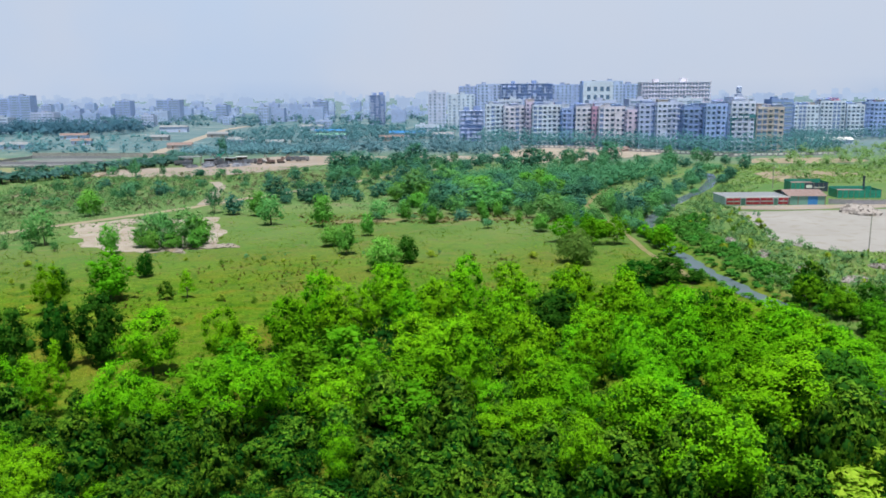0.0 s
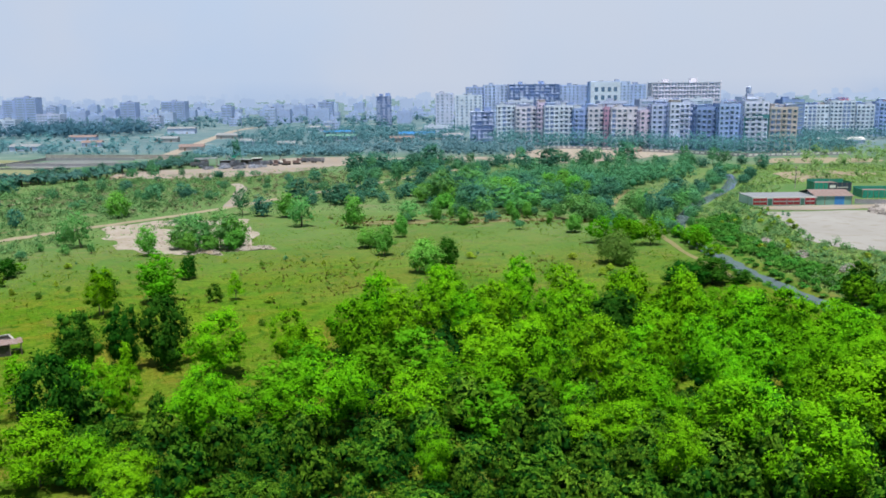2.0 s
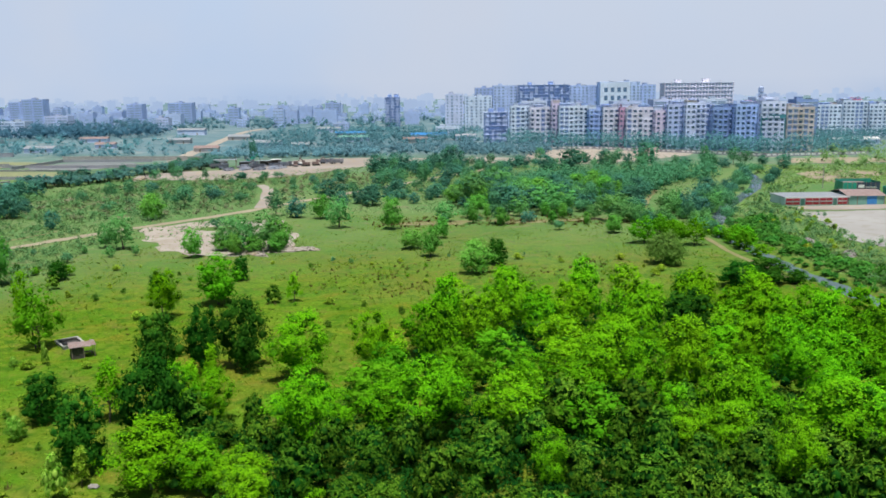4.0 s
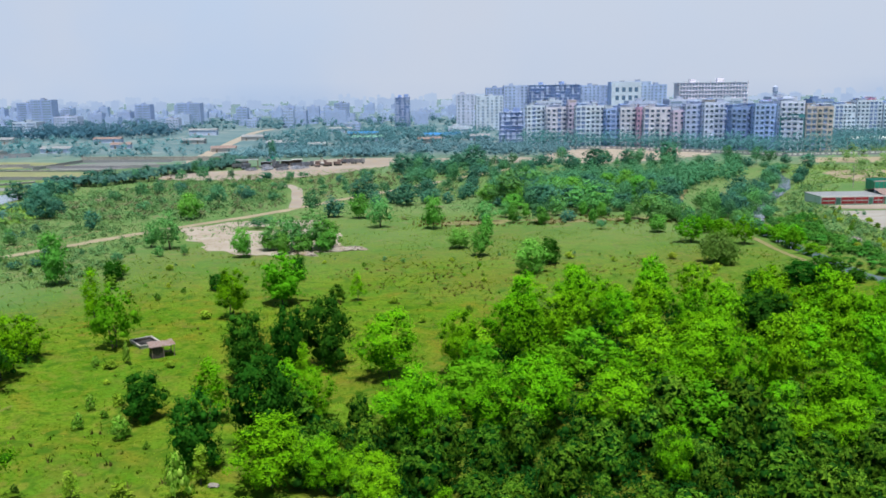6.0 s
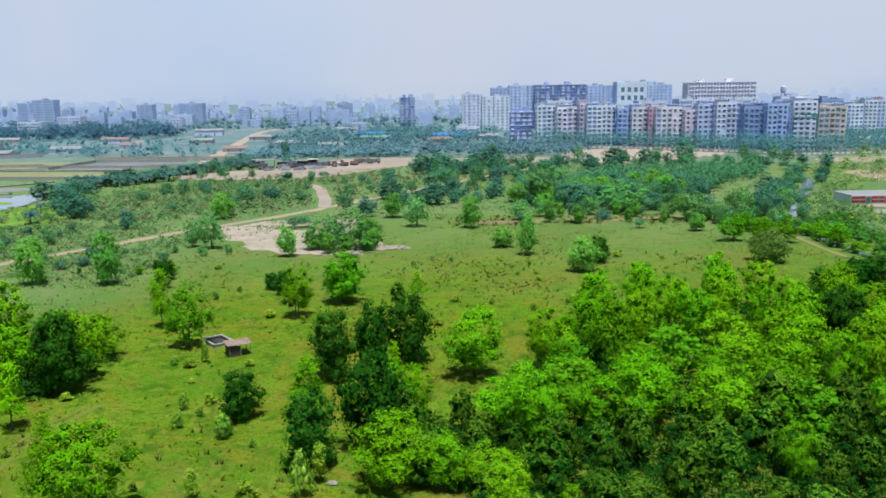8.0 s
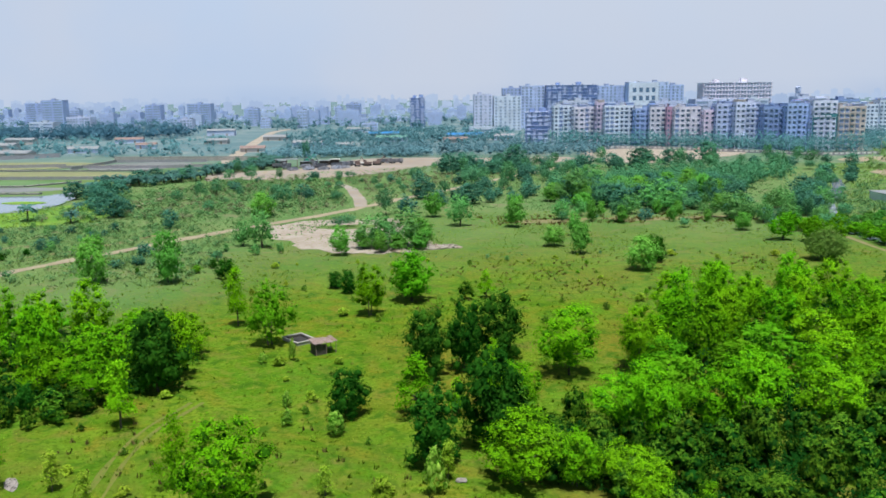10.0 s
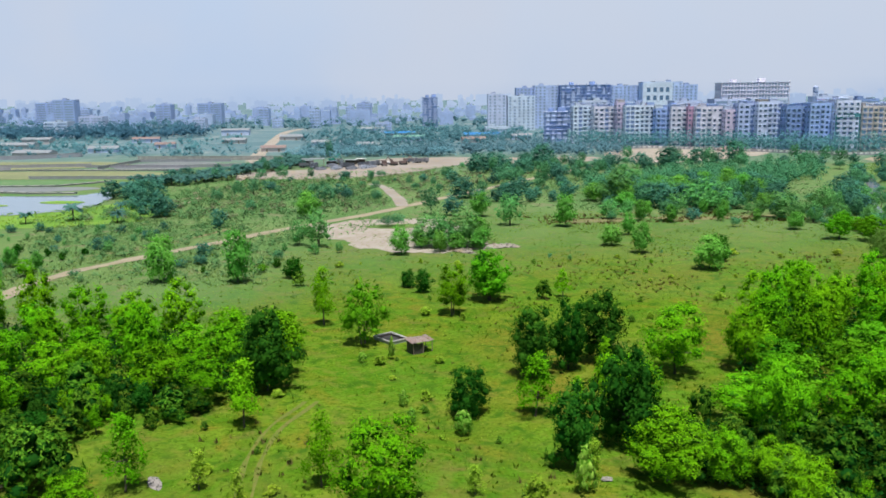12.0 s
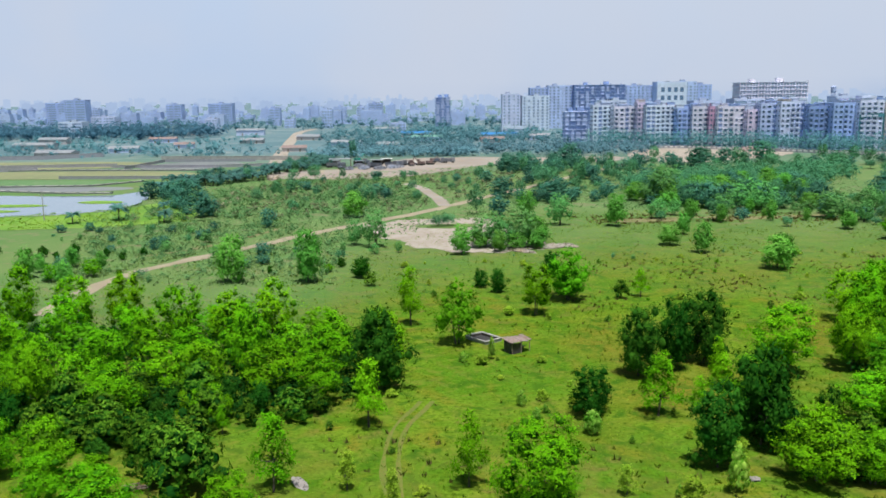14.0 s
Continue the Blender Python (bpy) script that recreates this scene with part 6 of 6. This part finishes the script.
def pole(x, y, h, label):
    e = empty("utility_pole", x, y)
    bm = bmesh.new()
    tube(bm, (0, 0, -.5), (0, 0, h), .17, .11, 8)
    part("shaft", bm, M["concrete"], e)
    arm = part("cross_arm", boxes((-.9, .9, -.06, .06, h - .7, h - .56)), M["timber"], e)
    for u in (-.8, 0, .8):
        bm = bmesh.new()
        tube(bm, (u, 0, h - .56), (u, 0, h - .34), .06, .04)
        part("insulator", bm, M["white"], arm)
    return tagged(e, label, "utility pole")


pole(102.1, 201.0, 8.9, "grey concrete utility pole beside the sand yard")
pole(-210.6, 270.9, 8.7, "dark utility pole on the marshy bank")
pole(128, 330, 8.5, "pale thin pole beside the green enclosure")
pole(205, 498, 9, "pale pole beside the compound wall")


# ---- rubble, scrap and machines ----
def rubble(x, y, rx, ry, h, n, seed, label, name="rubble_heap", mat="rubble"):
    r = random.Random(seed)
    bm = bmesh.new()
    bmesh.ops.create_icosphere(bm, subdivisions=3, radius=1)
    for v in bm.verts:
        k = 1 + .3 * noise.noise(v.co * 2.3 + Vector((seed, 0, 0)))
        v.co = Vector((v.co.x * rx * k, v.co.y * ry * k, max(v.co.z, -.1) * h * k * .8))
    for _ in range(n):
        a, q = r.uniform(0, 6.28), math.sqrt(r.random())
        s = r.uniform(.12, .5) * (h ** .3)
        c = bmesh.ops.create_cube(bm, size=1)["verts"]
        bmesh.ops.transform(bm, matrix=Matrix.LocRotScale((rx * q * math.cos(a), ry * q * math.sin(a), h * .8 * math.sqrt(max(0, 1 - q * q)) * r.uniform(.7, 1.05)), Euler((r.uniform(0, 3), r.uniform(0, 3), r.uniform(0, 3))), (s * r.uniform(.6, 2), s, s * .6)), verts=c)
    o = ob_of(name, bm, M[mat])
    o.matrix_basis = pose(x, y, 0, 0, 0, r.uniform(0, 360))
    return tagged(o, label, "rubble")


rubble(128.5, 261, 6.5, 4.5, 3.2, 160, 1, "big heap of broken pale concrete")
for i, (x, y, rx, ry, h) in enumerate([(75, 196, 3.5, 1.5, .9), (78, 180, 4, 1.4, .9), (83, 168, 3.5, 1.6, .9), (87, 158, 5, 2, 1), (92, 160, 4, 3, 1), (97, 172, 5, 3.5, 1.1), (101, 168, 4, 3, 1), (95, 180, 3, 2, .8), (88, 140, 4, 2, 1), (73, 214, 3, 1.2, .8), (84, 150, 4, 1.6, .9)]):
    rubble(x, y, rx, ry, h, 60, 20 + i, "low heap of broken bricks in weeds")
for i, (x, y, rx, ry, h) in enumerate([(-59, 210, 5, 2.0, 1.0), (-66, 205, 4, 1.2, .7), (-54, 211, 3, 1.4, .7)]):
    rubble(x, y, rx, ry, h, 70, 40 + i, "low heap of reddish earth clods", "earth_heap", "redearth")
rubble(-160, 395, 7, 3, 2.0, 40, 50, "mound of pale reddish earth", "earth_heap", "redearth")
rubble(112, 535, 12, 5, 3.0, 40, 51, "mound of brick-red earth", "earth_heap", "rust")
rubble(-101.5, 81.5, 1.7, .6, .06, 30, 53, "scatter of pale broken stones in grass")
rubble(-56.2, 80.4, .6, .38, .4, 0, 52, "pale boulder lying in grass", "boulder", "rubble")


def truck(x, y, rz, body, label):
    e = empty("dump_truck", x, y, 0, rz)
    part("chassis", boxes((-3.6, 3.6, -1, 1, .7, 1.0)), M["machine"], e)
    cab = part("cab", boxes((2.0, 3.6, -1.15, 1.15, 1.0, 2.9)), M[body], e)
    part("windscreen", boxes((3.6, 3.64, -.95, .95, 1.9, 2.7)), M["pane"], cab)
    part("tipper", boxes((-3.6, 1.7, -1.25, -1.13, 1.1, 2.5), (-3.6, 1.7, 1.13, 1.25, 1.1, 2.5), (-3.6, 1.7, -1.13, 1.13, 1.0, 1.15), (1.6, 1.75, -1.25, 1.25, 1.1, 2.9)), M[body], e)
    for u in (-2.6, -1.3, 2.6):
        for sg in (-1, 1):
            bm = bmesh.new()
            tube(bm, (u, sg * 1.2, .5), (u, sg * .85, .5), .5, .5, 12)
            part("wheel", bm, M["tyre"], e)
    return tagged(e, label, "truck", group="trucks on the bare earth")


def digger(x, y, rz, label, paint="machine2"):
    e = empty("excavator", x, y, 0, rz)
    for sg in (-1, 1):
        part("track", boxes((-1.9, 1.9, sg * 1.2 - .3, sg * 1.2 + .3, 0, .9)), M["tyre"], e)
    part("house", boxes((-2.0, 1.2, -1.3, 1.3, .95, 2.2)), M[paint], e)
    part("cab", boxes((.2, 1.6, .2, 1.3, 2.2, 3.3)), M[paint], e)
    bm = bmesh.new()
    tube(bm, (1.2, -.3, 1.8), (4.0, -.3, 4.6), .3, .25)
    part("boom", bm, M[paint], e)
    bm = bmesh.new()
    tube(bm, (4.0, -.3, 4.6), (5.6, -.3, 1.6), .22, .16)
    part("arm", bm, M[paint], e)
    part("bucket", boxes((5.2, 6.1, -.8, .2, .9, 1.7)), M["machine"], e)
    return tagged(e, label, "excavator")


digger(-93, 458, 150, "orange-brown excavator on bare earth")
digger(-88, 462, 20, "orange-brown excavator on bare earth")
digger(-129, 488, 35, "bright green excavator on bare earth", "green")
digger(-123, 470, 200, "dusty grey excavator on bare earth", "machine")
stack = empty("slab_stack", -103, 463, 0, 18)
part("base", boxes((-8, 8, -1.1, 1.1, -.1, .9)), M["machine"], stack, "dark stacked base")
for k in range(7):
    part("slab", boxes((-8.1 + k * 2.3, -5.95 + k * 2.3, -1.2, 1.2, .9, 1.5 + .25 * (k % 3))), M["white"], stack)
tagged(stack, "long stack of pale slabs on bare earth", "stack")
for x, y, w, rz, roof in ((-142, 466, 5, 6, "tin"), (-126, 460, 3, 30, "machine"), (-117, 466, 3.5, -12, "tin"), (-112, 474, 3, 15, "white")):
    lean = empty("work_shelter", x, y, 0, rz)
    part("roof", boxes((-w, w, -2, 2, 2.6, 2.75)), M[roof], lean)
    part("wall", boxes((-w + .3, w - .3, 1.4, 1.6, -.1, 2.6)), M["shadeboard"], lean, "dark board wall")
    for u in (-w + .2, w - .2):
        part("post", boxes((u - .1, u + .1, -1.8, -1.6, -.1, 2.6)), M["timber"], lean)
    tagged(lean, "low work shelter with a flat sheet roof", "shelter")
for x, y, rz, b in ((-139, 452, 10, "machine"), (-134, 446, 80, "machine"), (-117, 448, 160, "machine"), (-108, 452, 30, "machine"), (-104, 458, 15, "machine"), (-98, 455, 100, "machine2"), (-84, 474, 0, "machine"), (-78, 472, 10, "machine")):
    truck(x, y, rz, b, "dusty dark dump truck on bare earth")
for i, (x, y, rx, ry, h) in enumerate([(-130, 440, 5, 3, 1.6), (-122, 442, 6, 3, 2.2), (-114, 440, 5, 3, 1.8), (-108, 446, 6, 3, 2), (-118, 455, 7, 3, 2.2), (-104, 447, 4, 2, 1.6), (-126, 458, 6, 3, 2)]):
    rubble(x, y, rx, ry, h, 60, 60 + i, "dark heap of scrap and broken machines", "scrap_heap", "machine")
yard = empty("open_shed", -136, 458, 0, 8)
part("roof", boxes((-6, 6, -3, 3, 4.0, 4.2)), M["tin"], yard)
for sx in (-5.6, 0, 5.6):
    for sy in (-2.7, 2.7):
        part("post", boxes((sx - .12, sx + .12, sy - .12, sy + .12, -.2, 4.0)), M["timber"], yard)
tagged(yard, "open shed with a pale sheet roof", "shed")
logs = empty("brushwood_pile", -117.5, 80.5, 0, 20)
r = random.Random(3)
for k in range(9):
    bm = bmesh.new()
    tube(bm, (-1.2 + r.uniform(-.3, .3), r.uniform(-.5, .5), .1 + .06 * k), (1.2 + r.uniform(-.3, .3), r.uniform(-.5, .5), .1 + .06 * k), .07, .05)
    part("branch", bm, M["timber"], logs)
tagged(logs, "pile of dry cut branches in grass", "branches")
for o in bpy.data.objects:
    for k in ("h", "w", "used"):
        if k in o:
            del o[k]
